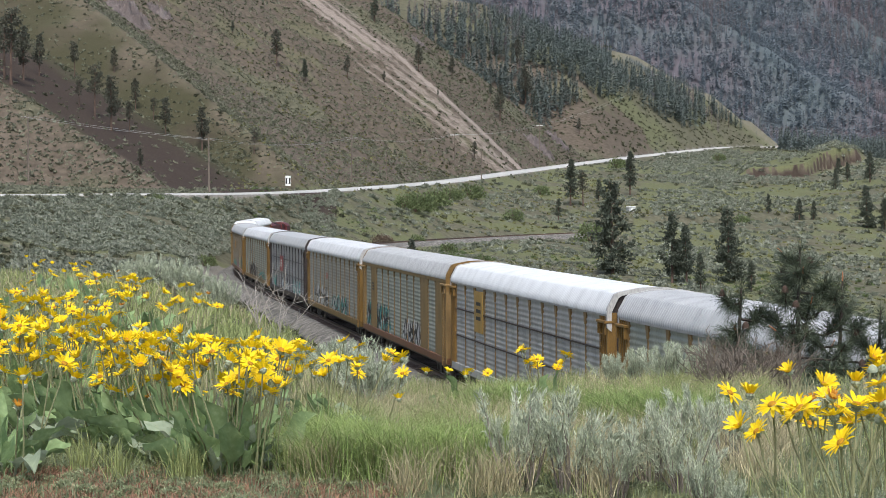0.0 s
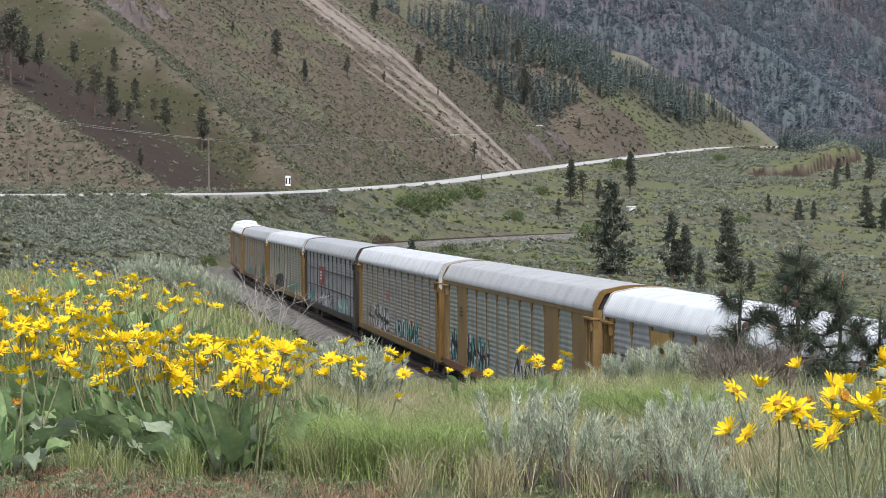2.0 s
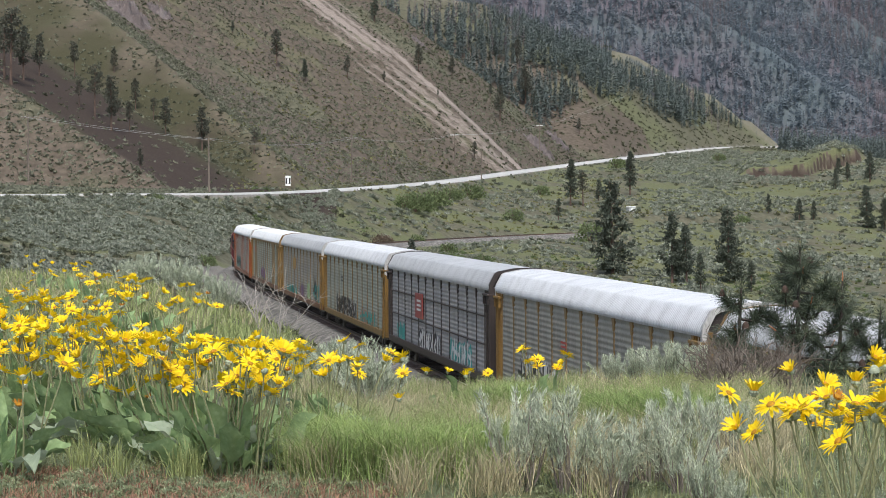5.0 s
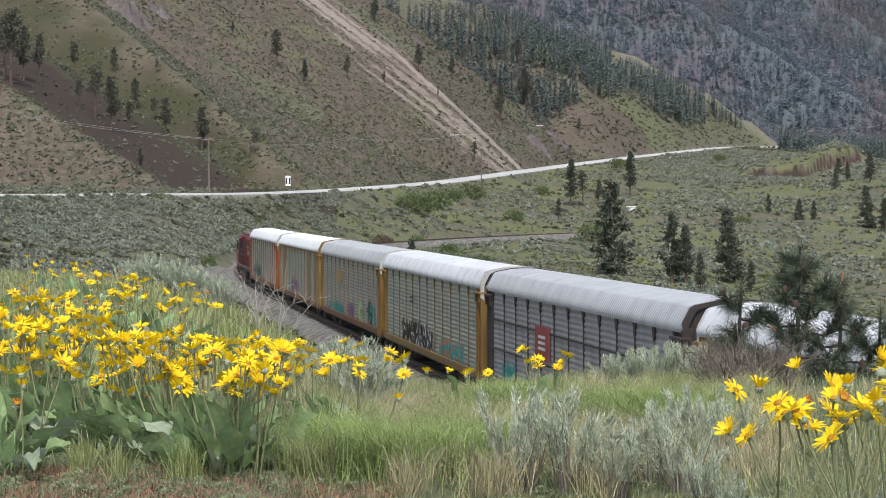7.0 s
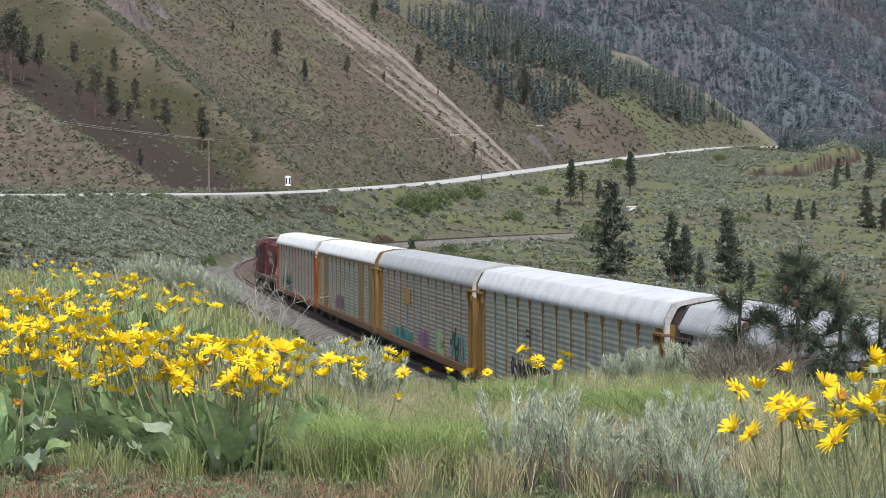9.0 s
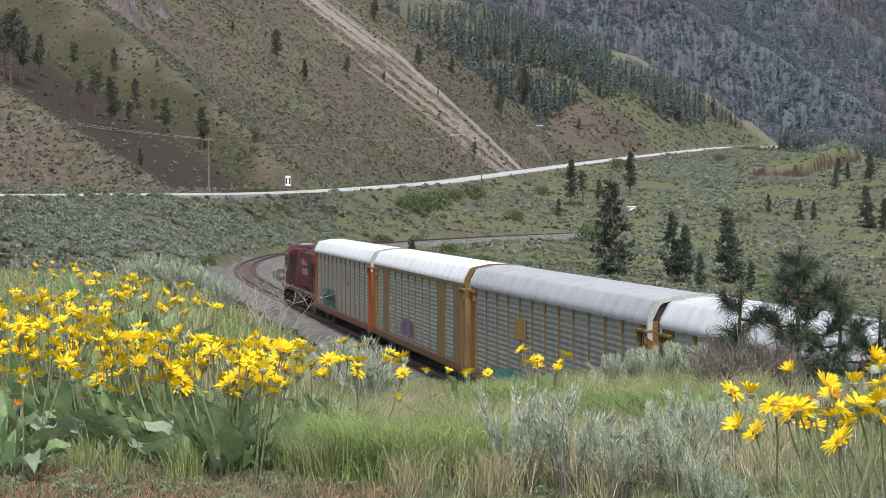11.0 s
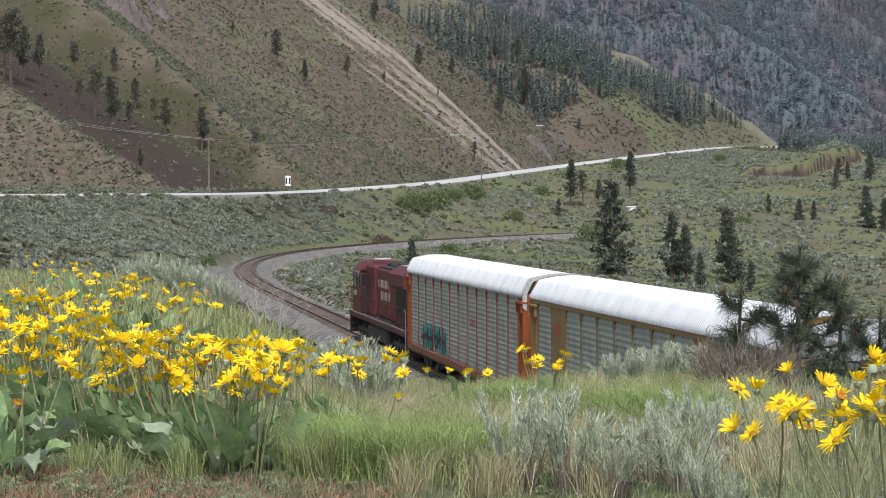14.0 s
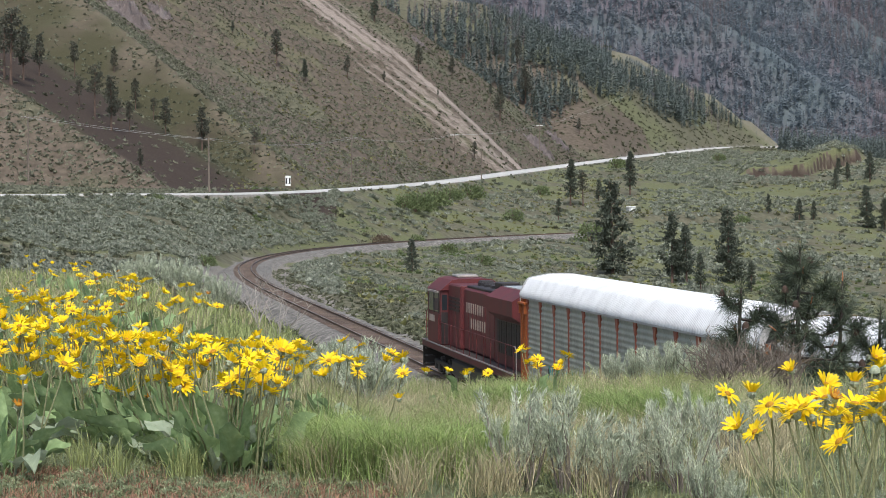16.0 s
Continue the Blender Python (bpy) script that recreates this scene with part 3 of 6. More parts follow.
def roof_mesh(ribs, depth):
    """An arched roof with cross ribs."""
    arch = [(WIDE + 0.03, EAVE - 0.08), (WIDE + 0.03, EAVE + 0.02), (1.475, EAVE + 0.14), (1.24, EAVE + 0.54), (1.18, EAVE + 0.585), (1.08, EAVE + 0.61), (0.5, CROWN - 0.01)]
    arch = arch + [(0, CROWN + 0.01)] + [(-a, b) for a, b in arch[::-1]]
    step = 2 * (HALF + 0.02) / ribs
    xs = [(-HALF - 0.02 + step * (r + q), e) for r in range(ribs) for q, e in ((0.0, 1), (0.6, 1), (0.68, 0), (0.92, 0))] + [(HALF + 0.02, 1)]
    n = len(xs) - 1
    v = []
    for x, up in xs:
        for j, (a, b) in enumerate(arch):
            e = 0 if j in (0, len(arch) - 1) else depth * up
            v.append((x, a * (1 + e / 2.2), b + e * 0.8))
    k = len(arch)
    i = (np.arange(n)[:, None] * k + np.arange(k - 1)[None, :]).ravel()
    return mesh_from("roof", v, np.stack([i, i + k, i + k + 1, i + 1], -1)[:, ::-1].copy())


def wheel_mesh(r):
    bm = bmesh.new()
    for x0, x1, rad in ((-0.07, 0.05, r), (0.05, 0.075, r + 0.03)):
        bmesh.ops.create_cone(bm, cap_ends=True, segments=20, radius1=rad, radius2=rad, depth=x1 - x0, matrix=Matrix.Translation((0, -(x0 + x1) / 2, 0)) @ Matrix.Rotation(math.pi / 2, 4, "X"))
    bmesh.ops.create_cone(bm, cap_ends=True, segments=12, radius1=0.09, radius2=0.07, depth=0.2, matrix=Matrix.Translation((0, 0.08, 0)) @ Matrix.Rotation(math.pi / 2, 4, "X"))
    me = bpy.data.meshes.new("wheel")
    bm.to_mesh(me)
    bm.free()
    me.materials.append(WHEEL)
    return me


def arch_band(x0, x1, grow):
    """A hoop round the roof's end, from sill to sill."""
    pts = [(WIDE + grow, EAVE - 0.5), (WIDE + grow, EAVE + 0.03), (1.475 + grow, EAVE + 0.15), (1.25 + grow, EAVE + 0.56), (1.15, EAVE + 0.6 + grow), (0.5, CROWN + grow), (0, CROWN + 0.02 + grow)]
    pts = pts + [(-a, b) for a, b in pts[-2::-1]]
    v, f = [], []
    for a, b in pts:
        v += [(x0, a, b), (x1, a, b), (x1, a * 0.9, b - 0.12), (x0, a * 0.9, b - 0.12)]
    for i in range(len(pts) - 1):
        for k in range(4):
            f.append((4 * i + k, 4 * i + (k + 1) % 4, 4 * i + 4 + (k + 1) % 4, 4 * i + 4 + k))
    return mesh_from("roof_hoop", v, f)


PANEL_W = 2 * (HALF - 0.95) / 12
WHEEL_ME = wheel_mesh(0.42)


def truck(parent, x, axles=(-0.88, 0.88), y=0.78):
    t = part("truck", boxed(x + axles[0] - 0.3, x + axles[-1] + 0.3, -0.5, 0.5, 0.42, 0.62, 0.03), TRUCK, parent, "grimy four-wheel truck")
    for sy in (1, -1):
        bm = bmesh.new()
        box(bm, x + axles[0] - 0.45, x + axles[-1] + 0.45, sy * 1.02 - 0.09, sy * 1.02 + 0.09, 0.5, 0.72, 0.03)
        for a in axles:
            box(bm, x + a - 0.18, x + a + 0.18, sy * 1.02 - 0.11, sy * 1.02 + 0.11, 0.28, 0.58, 0.03)
        for a, b in zip(axles, axles[1:]):
            box(bm, x + (a + b) / 2 - 0.3, x + (a + b) / 2 + 0.3, sy * 1.02 - 0.12, sy * 1.02 + 0.12, 0.2, 0.6, 0.03)
        part("side_frame", bm, TRUCK, t)
        for a in axles:
            w = part("wheel", WHEEL_ME, None, t)
            w.matrix_local = Matrix.Translation((x + a, sy * y, 0.42)) @ Matrix.Rotation(0 if sy > 0 else math.pi, 4, "Z")
    return t


def ladder(parent, x, y, z0, z1, mat, w=0.4):
    bm = bmesh.new()
    for sx in (-w / 2, w / 2):
        tube(bm, [(x + sx, y, z0), (x + sx, y, z1)], 0.02, 5)
    for i in range(int((z1 - z0) / 0.38)):
        tube(bm, [(x - w / 2, y, z0 + 0.2 + i * 0.38), (x + w / 2, y, z0 + 0.2 + i * 0.38)], 0.014, 4)
    return part("ladder", bm, mat, parent)


def graffiti(parent, x0, x1, z0, z1, mats, seed):
    """Tangled spray-paint strokes, abstract, on the side wall."""
    r = random.Random(seed)
    for k, m in enumerate(mats):
        v, f = [], []
        n = max(4, int(abs(x1 - x0) / 0.6))
        for i in range(n):
            cx = x0 + (x1 - x0) * (i + 0.5) / n
            top, low = z1 - r.uniform(0, 0.25) * (z1 - z0), z0 + r.uniform(0, 0.2) * (z1 - z0)
            lean, w = r.uniform(-0.25, 0.25), r.uniform(0.09, 0.2) * (1.6 if k == 0 else 0.75)
            pts = [(cx - lean, low), (cx + lean, (low + top) / 2 + r.uniform(-0.2, 0.2)), (cx - lean * 0.5 + r.uniform(-0.2, 0.2), top)]
            for (ax, az), (bx, bz) in list(zip(pts, pts[1:])) + ([((cx, (low + top) / 2), (cx + 0.6, (low + top) / 2 + r.uniform(-0.2, 0.2)))] if r.random() < 0.6 else []):
                b = len(v)
                dx, dz = bx - ax, bz - az
                q = max(1e-3, math.hypot(dx, dz))
                ox, oz = -dz / q * w, dx / q * w
                yy = WIDE - 0.045 + 0.004 * k
                v += [(ax + ox, yy, az + oz), (ax - ox, yy, az - oz), (bx - ox, yy, bz - oz), (bx + ox, yy, bz + oz)]
                f.append((b, b + 1, b + 2, b + 3))
        part("spray_paint", mesh_from("spray_paint", v, f), m, parent, "abstract spray-painted tangle of strokes")["kind"] = "stuff"


def bars(parent, name, x0, x1, z0, z1, rows, mat, y=WIDE + 0.012):
    """Plain bars in the place of a mark."""
    bm = bmesh.new()
    h = (z1 - z0) / (2 * rows - 1)
    for i in range(rows):
        box(bm, x0, x1, y - 0.004, y, z0 + 2 * i * h, z0 + (2 * i + 1) * h)
    return part(name, bm, mat, parent)


def autorack(label, panel, post, end, roof, ribs, depth, sill, wide=(), seams=0, logo=None, tags=(), hoop=None, top=None, corr=18):
    car = tagged(new("autorack_car"), label, "train car", "cars of the passing train")
    part("underframe", boxed(-HALF, HALF, -1.35, 1.35, 0.68, 0.98, 0.03), TRUCK, car)
    # A solid dark block takes the place of the shade inside the car.
    part("shade_block", boxed(-HALF + 0.6, HALF - 0.6, -1.2, 1.2, 0.98, 4.55), DARK, car, "dark block painted as the unlit interior behind the wall panels")
    pm = corrugated(PANEL_W - 0.01, SILL + 0.28, EAVE - 0.13, 0.0, corr)
    pm.materials.append(panel)
    post_me = boxed(-0.05, 0.05, 0, 0.045, SILL + 0.26, EAVE - 0.1, 0.012)
    # a gusset spreads at the head of the post, under the top chord
    low, high = [[post_me.verts.new((x, y, z)) for x, y in ((-w, 0.0), (w, 0.0), (w, 0.062), (-w, 0.062))] for w, z in ((0.055, EAVE - 0.55), (0.17, EAVE - 0.16))]
    for k in range(4):
        post_me.faces.new((low[k], low[(k + 1) % 4], high[(k + 1) % 4], high[k]))
    me = bpy.data.meshes.new("post")
    post_me.to_mesh(me)
    post_me.free()
    me.materials.append(post)
    wide_bm = boxed(-PANEL_W / 2, PANEL_W / 2, 0, 0.052, SILL + 0.27, EAVE - 0.12, 0.01)
    wme = bpy.data.meshes.new("framed_panel")
    wide_bm.to_mesh(wme)
    wide_bm.free()
    wme.materials.append(end)
    for sy in (1, -1):
        turn = Matrix.Rotation(0 if sy > 0 else math.pi, 4, "Z")
        part("side_sill", boxed(-HALF, HALF, min(sy * 1.3, sy * (WIDE + 0.01)), max(sy * 1.3, sy * (WIDE + 0.01)), SILL - 0.05, SILL + 0.27, 0.02), sill, car)
        part("top_chord", boxed(-HALF, HALF, min(sy * 1.36, sy * (WIDE + 0.012)), max(sy * 1.36, sy * (WIDE + 0.012)), EAVE - (0.24 if top else 0.15), EAVE - 0.03, 0.01), top or HOOP, car)
        for i in range(12):
            xc = -HALF + 0.95 + (i + 0.5) * PANEL_W
            iw = i if sy > 0 else 11 - i
            p = part("wall_panel", wme if iw in wide else pm, None, car)
            p.matrix_local = turn @ Matrix.Translation((xc, WIDE - 0.075, 0))
        for i in range(13):
            p = part("post", me, None, car)
            p.matrix_local = turn @ Matrix.Translation((-HALF + 0.95 + i * PANEL_W, WIDE - 0.075, 0))
        if seams:
            for k in range(seams):
                z = SILL + 0.3 + (EAVE - SILL - 0.4) * (k + 1) / (seams + 1)
                part("seam", boxed(-HALF + 0.9, HALF - 0.9, min(sy * 1.44, sy * 1.485), max(sy * 1.44, sy * 1.485), z, z + 0.05), DARK, car)
        for sx in (1, -1):
            part("corner_post", boxed(min(sx * HALF, sx * (HALF - 0.16)), max(sx * HALF, sx * (HALF - 0.16)), min(sy * 1.2, sy * (WIDE + 0.02)), max(sy * 1.2, sy * (WIDE + 0.02)), SILL, EAVE - 0.02, 0.02), end, car)
            bm = boxed(min(sx * (HALF - 0.22), sx * (HALF - 0.95)), max(sx * (HALF - 0.22), sx * (HALF - 0.95)), min(sy * 1.1, sy * (WIDE - 0.2)), max(sy * 1.1, sy * (WIDE - 0.2)), SILL + 0.2, EAVE - 0.1, 0.02)
            for q in (0.35, 0.6, 0.82):
                box(bm, sx * (HALF - q) - 0.03, sx * (HALF - q) + 0.03, min(sy * 1.3, sy * (WIDE + 0.01)), max(sy * 1.3, sy * (WIDE + 0.01)), SILL + 0.2, EAVE - 0.12)
            part("end_door", bm, end, car)
            bm = boxed(min(sx * (HALF - 1.02), sx * (HALF + 0.04)), max(sx * (HALF - 1.02), sx * (HALF + 0.04)), min(sy * 1.3, sy * (WIDE + 0.12)), max(sy * 1.3, sy * (WIDE + 0.12)), EAVE - 0.36, EAVE - 0.27, 0.015)
            for q in (0.1, 0.92):
                box(bm, sx * (HALF - q) - 0.03, sx * (HALF - q) + 0.03, min(sy * 1.45, sy * (WIDE + 0.1)), max(sy * 1.45, sy * (WIDE + 0.1)), EAVE - 0.7, EAVE - 0.36)
            part("end_bracket", bm, end, car)
        ladder(car, -sy * (HALF - 0.55), sy * (WIDE + 0.06), SILL - 0.1, EAVE - 0.3, end)
    for sx in (1, -1):
        # End wall and gable are coloured dark for the shaded gap between cars.
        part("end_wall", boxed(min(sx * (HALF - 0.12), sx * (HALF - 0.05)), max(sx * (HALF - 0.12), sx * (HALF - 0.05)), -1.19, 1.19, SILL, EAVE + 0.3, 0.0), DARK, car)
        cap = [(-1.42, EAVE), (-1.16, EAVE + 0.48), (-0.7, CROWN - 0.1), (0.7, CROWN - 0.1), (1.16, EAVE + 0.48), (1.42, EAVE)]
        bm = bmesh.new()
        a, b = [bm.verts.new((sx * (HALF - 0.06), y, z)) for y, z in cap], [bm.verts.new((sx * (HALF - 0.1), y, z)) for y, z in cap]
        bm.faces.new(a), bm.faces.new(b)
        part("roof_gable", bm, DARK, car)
        part("roof_hoop", arch_band(*sorted((sx * (HALF + 0.03), sx * (HALF - 0.13))), 0.03), hoop or HOOP, car)
        x = sx * HALF
        part("coupler", boxed(min(x, x + sx * 0.72), max(x, x + sx * 0.72), -0.12, 0.12, 0.68, 0.92, 0.03), TRUCK, car)
        part("end_platform", boxed(min(x, x + sx * 0.32), max(x, x + sx * 0.32), -1.2, 1.2, 0.95, 1.02), TRUCK, car)
        truck(car, sx * 10.0)
    part("roof", roof_mesh(ribs, depth), roof, car)
    if logo:
        lx, lz, lw, lh, back, mark, rows = logo
        part("emblem_panel", boxed(lx - lw / 2, lx + lw / 2, WIDE - 0.02, WIDE + 0.012, lz - lh / 2, lz + lh / 2), back, car, "plain emblem panel") if back else None
        if rows:
            bars(car, "emblem_bar", lx - lw * 0.26, lx + lw * 0.26, lz - lh * 0.2, lz + lh * 0.24, rows, mark, WIDE + 0.02)
    for i, (x0, x1, z0, z1, mats) in enumerate(tags):
        graffiti(car, x0, x1, z0, z1, mats, i + int(abs(x0) * 10))
    return car


def pw(i):
    return -HALF + 0.95 + (i + 0.5) * PANEL_W


def build_cars():
    W = (0, 2, 10)
    cars = [
        autorack("grey panelled autorack with orange ends and white roof", PANEL, paint("red_orange_post", (0.27, 0.085, 0.05)), ORANGE, ROOF_WHITE, 190, 0.026, paint("rusty_orange_sill", (0.19, 0.075, 0.04)), logo=(-3.6, 3.1, 1.9, 0.5, None, RED_LOGO, 2), tags=[(3.0, 9.5, 1.1, 2.5, (TEAL, INK))]),
        autorack("tan framed autorack with grey panels and ribbed roof", PANEL, TAN, TAN, ROOF_WHITE, 180, 0.026, RUST, wide=(0, 2, 10), logo=(pw(10), 3.7, 1.5, 0.9, None, RED_LOGO, 2), tags=[(0.5, 4.5, 1.3, 2.3, (VIOLET,))], top=TAN, hoop=YELLOW),
        autorack("weathered brown-grey autorack with yellow ends", PANEL_DIRTY, TAN, YELLOW, ROOF_GREY, 120, 0.012, RUST, logo=(4.0, 3.4, 1.8, 0.8, paint("small_yellow_board", (0.35, 0.2, 0.05)), INK, 0), tags=[(-11.5, -8.2, 1.1, 2.6, (TEAL, INK)), (-6.2, -4.2, 1.1, 2.3, (LIME,)), (2.5, 9.5, 1.05, 1.7, (TEAL,)), (-2.5, 0.5, 1.1, 2.0, (VIOLET,))]),
        autorack("silver autorack with yellow ends and ribbed pale roof", PANEL, YELLOW, YELLOW, ROOF_PALE, 170, 0.024, SILL_OCHRE, logo=(4.2, 3.3, 1.7, 0.7, None, INK, 2), tags=[(-1.5, 7.5, 1.05, 2.3, (INK, PALE_SPRAY, INK)), (-9.5, -3.5, 1.05, 2.0, (PINK_SPRAY, TEAL))]),
        autorack("grey autorack with black posts and dark ends", paint("grimy_dark_panel", (0.35, 0.34, 0.335), 0.5, 0.5, 0.3), DARK, DARK, ROOF_GREY, 120, 0.01, DARK, hoop=DARK, seams=2, logo=(3.8, 3.1, 2.2, 1.2, paint("dull_red_emblem", (0.28, 0.06, 0.055)), PALE_SPRAY, 3), tags=[(-9.5, -4.5, 1.0, 2.2, (TEAL, PALE_SPRAY)), (-2.0, 4.0, 1.0, 2.0, (INK, PALE_SPRAY)), (8.5, 11.0, 1.0, 2.0, (TEAL,))]),
        autorack("silver autorack with yellow ends and pale roof", PANEL_DIRTY, TAN, YELLOW, ROOF_PALE, 170, 0.024, SILL_OCHRE, logo=(2.2, 3.2, 1.6, 0.8, None, RED_LOGO, 3), tags=[(2.0, 9.5, 1.05, 2.5, (PALE_SPRAY, INK)), (-7.5, 0.0, 1.05, 2.2, (PALE_SPRAY, TEAL, INK))]),
        autorack("tan framed autorack with grey roof", PANEL, TAN, TAN, ROOF_GREY, 180, 0.022, RUST, wide=(0, 2, 10), logo=(pw(10), 3.4, 1.2, 0.9, None, INK, 3), tags=[(3.5, 12.3, 1.05, 2.6, (TEAL, PALE_SPRAY, INK)), (-7.5, -1.0, 1.05, 2.3, (PALE_SPRAY, INK))], top=TAN, hoop=YELLOW),
        autorack("grey autorack with white roof and yellow ends", PANEL_GREY, TAN, YELLOW, ROOF_WHITE, 130, 0.006, PANEL_GREY, seams=2, logo=(pw(9), 3.6, 1.8, 1.7, paint("tan_emblem_board", (0.40, 0.25, 0.07)), INK, 3)),
        autorack("grey autorack with grey roof and yellow ends", PANEL, TAN, YELLOW, ROOF_GREY, 120, 0.02, RUST),
        autorack("silver autorack with white roof", PANEL, TAN, YELLOW, ROOF_WHITE, 180, 0.024, RUST),
    ]
    return cars


# ---- the trailing engine ----
MAROON = paint("dusty_maroon_paint", (0.105, 0.024, 0.025), 0.5)
GRIMY_WHITE = paint("grimy_white_paint", (0.30, 0.27, 0.25), 0.4)
LETTER = paint("faded_cream_lettering", (0.42, 0.34, 0.28), 0.3)
GRIME = paint("sooty_grille", (0.025, 0.02, 0.02), 0.2)
GLASS = bpy.data.materials.new("cab_glass")
GLASS.use_nodes = True
GLASS.node_tree.nodes["Principled BSDF"].inputs["Base Color"].default_value = (0.02, 0.025, 0.03, 1)
GLASS.node_tree.nodes["Principled BSDF"].inputs["Roughness"].default_value = 0.08


def build_engine():
    """Six-axle diesel, cab at +X."""
    e = tagged(new("diesel_locomotive"), "dusty maroon six-axle diesel locomotive pushing the train", "locomotive")
    part("frame", boxed(-10.9, 10.9, -1.45, 1.45, 1.25, 1.6, 0.03), TRUCK, e)
    part("side_skirt", boxed(-10.6, 10.6, 1.45, 1.5, 1.32, 1.62), MAROON, e)
    part("walkway_edge", boxed(-10.6, 10.6, 1.5, 1.53, 1.57, 1.63), GRIMY_WHITE, e, "pale walkway edge stripe")
    part("long_hood", boxed(-4.6, 6.2, -0.95, 0.95, 1.6, 4.35, 0.09), MAROON, e)
    part("equipment_cab", boxed(2.6, 5.6, -1.12, 1.12, 1.6, 4.42, 0.06), MAROON, e)
    for x in (3.2, 4.1, 5.0):
        part("hood_door", boxed(x - 0.35, x + 0.35, 1.12, 1.14, 1.8, 3.9), MAROON, e)
    for i in range(7):
        x = -4.2 + i * 0.95
        part("hood_door", boxed(x, x + 0.85, 0.95, 0.975, 1.75, 3.7), MAROON, e)
    rad = part("radiator_section", boxed(-10.2, -4.6, -1.05, 1.05, 1.6, 4.2, 0.05), MAROON, e)
    bm = bmesh.new()
    prof = [(-1.05, 3.45), (-1.5, 3.75), (-1.5, 4.35), (-0.9, 4.72), (0.9, 4.72), (1.5, 4.35), (1.5, 3.75), (1.05, 3.45)]
    a, b = [bm.verts.new((-10.3, y, z)) for y, z in prof], [bm.verts.new((-5.2, y, z)) for y, z in prof]
    bm.faces.new(a), bm.faces.new(b[::-1])
    for i in range(8):
        bm.faces.new((a[i], b[i], b[(i + 1) % 8], a[(i + 1) % 8]))
    part("radiator_wing", bm, MAROON, rad)
    for i in range(10):
        part("radiator_grille", boxed(-10.0 + i * 0.48, -9.6 + i * 0.48, 1.04, 1.075, 2.1, 3.4), GRIME, rad, "sooty grille")
    part("radiator_top", boxed(-10.0, -5.6, -0.85, 0.85, 4.7, 4.76), GALV, rad)
    part("dynamic_brake_roof", boxed(-4.5, 2.4, -0.85, 0.85, 4.34, 4.46, 0.03), GRIME, e)
    part("exhaust_stack", boxed(-2.9, -1.5, -0.4, 0.4, 4.44, 4.75, 0.04), GRIME, e)
    cab = part("cab", boxed(5.6, 9.0, -1.5, 1.5, 1.6, 4.12, 0.05), MAROON, e)
    bm = bmesh.new()
    prof = [(-1.5, 4.1), (-0.95, 4.56), (-0.6, 4.62), (0.6, 4.62), (0.95, 4.56), (1.5, 4.1)]
    a, b = [bm.verts.new((5.5, y, z)) for y, z in prof], [bm.verts.new((9.05, y, z)) for y, z in prof]
    bm.faces.new(a), bm.faces.new(b[::-1])
    for i in range(6):
        bm.faces.new((a[i], b[i], b[(i + 1) % 6], a[(i + 1) % 6]))
    part("cab_roof", bm, MAROON, cab)
    part("cab_side_door", boxed(5.75, 6.45, 1.5, 1.53, 1.75, 3.0, 0.01), MAROON, cab)
    part("mirror", boxed(5.7, 5.76, 1.56, 1.74, 3.2, 3.75, 0.01), GRIME, cab, "dark cab mirror")
    for x in (5.62, 8.9):
        part("cab_grab_rail", tube(bmesh.new(), [(x, 1.5, 1.8), (x, 1.58, 1.85), (x, 1.58, 3.0), (x, 1.5, 3.05)], 0.02, 5), MAROON, cab)
    for z in (3.25, 3.42, 3.59, 3.76):
        part("louvre", boxed(2.75, 5.4, 1.12, 1.15, z, z + 0.1), GRIME, e, "sooty louvre")
    for x in (-1.0, 0.4, 1.8):
        part("roof_fan", tube(bmesh.new(), [(x, 0, 4.44), (x, 0, 4.58)], [0.5, 0.48], 16), GRIME, e)
    part("air_conditioner", boxed(6.8, 8.1, -0.5, 0.5, 4.6, 4.75, 0.05), GRIMY_WHITE, cab, "grimy white roof air conditioner")
    for x0, x1 in ((6.0, 7.1), (7.3, 8.5)):
        part("side_window", boxed(x0, x1, 1.495, 1.515, 3.1, 3.95), GLASS, cab, "dark cab window")
    part("window_frame", boxed(5.9, 8.6, 1.5, 1.58, 3.97, 4.05), GRIMY_WHITE, cab)
    for x0, x1 in ((5.94, 6.0), (7.1, 7.3), (8.5, 8.56)):
        part("window_post", boxed(x0, x1, 1.5, 1.525, 3.05, 3.98), GRIME, cab)
    part("rear_window", boxed(5.585, 5.6, 1.18, 1.42, 3.2, 3.9), GLASS, cab, "dark rear cab window")
    part("cab_door", boxed(5.58, 5.6, 1.15, 1.45, 1.65, 3.1), GRIME, cab)
    part("horn_bracket", boxed(2.0, 2.7, -0.3, 0.3, 4.42, 4.66, 0.05), GRIME, e)
    for sy in (-0.7, 0.7):
        part("windscreen", boxed(8.99, 9.01, sy - 0.5, sy + 0.5, 3.3, 4.0), GLASS, cab)
    bars(e, "number_bar", 7.0, 8.4, 2.6, 2.9, 1, LETTER, 1.52)
    nose = part("nose", boxed(9.0, 10.6, -1.0, 1.0, 1.6, 3.2, 0.12), MAROON, e)
    part("headlight", boxed(8.98, 9.04, -0.25, 0.25, 4.1, 4.3), GALV, nose)
    part("fuel_tank", boxed(-3.6, 3.6, -1.35, 1.35, 0.35, 1.2, 0.15), TRUCK, e)
    for x in (-7.0, 7.0):
        truck(e, x, (-2.0, 0.0, 2.0))
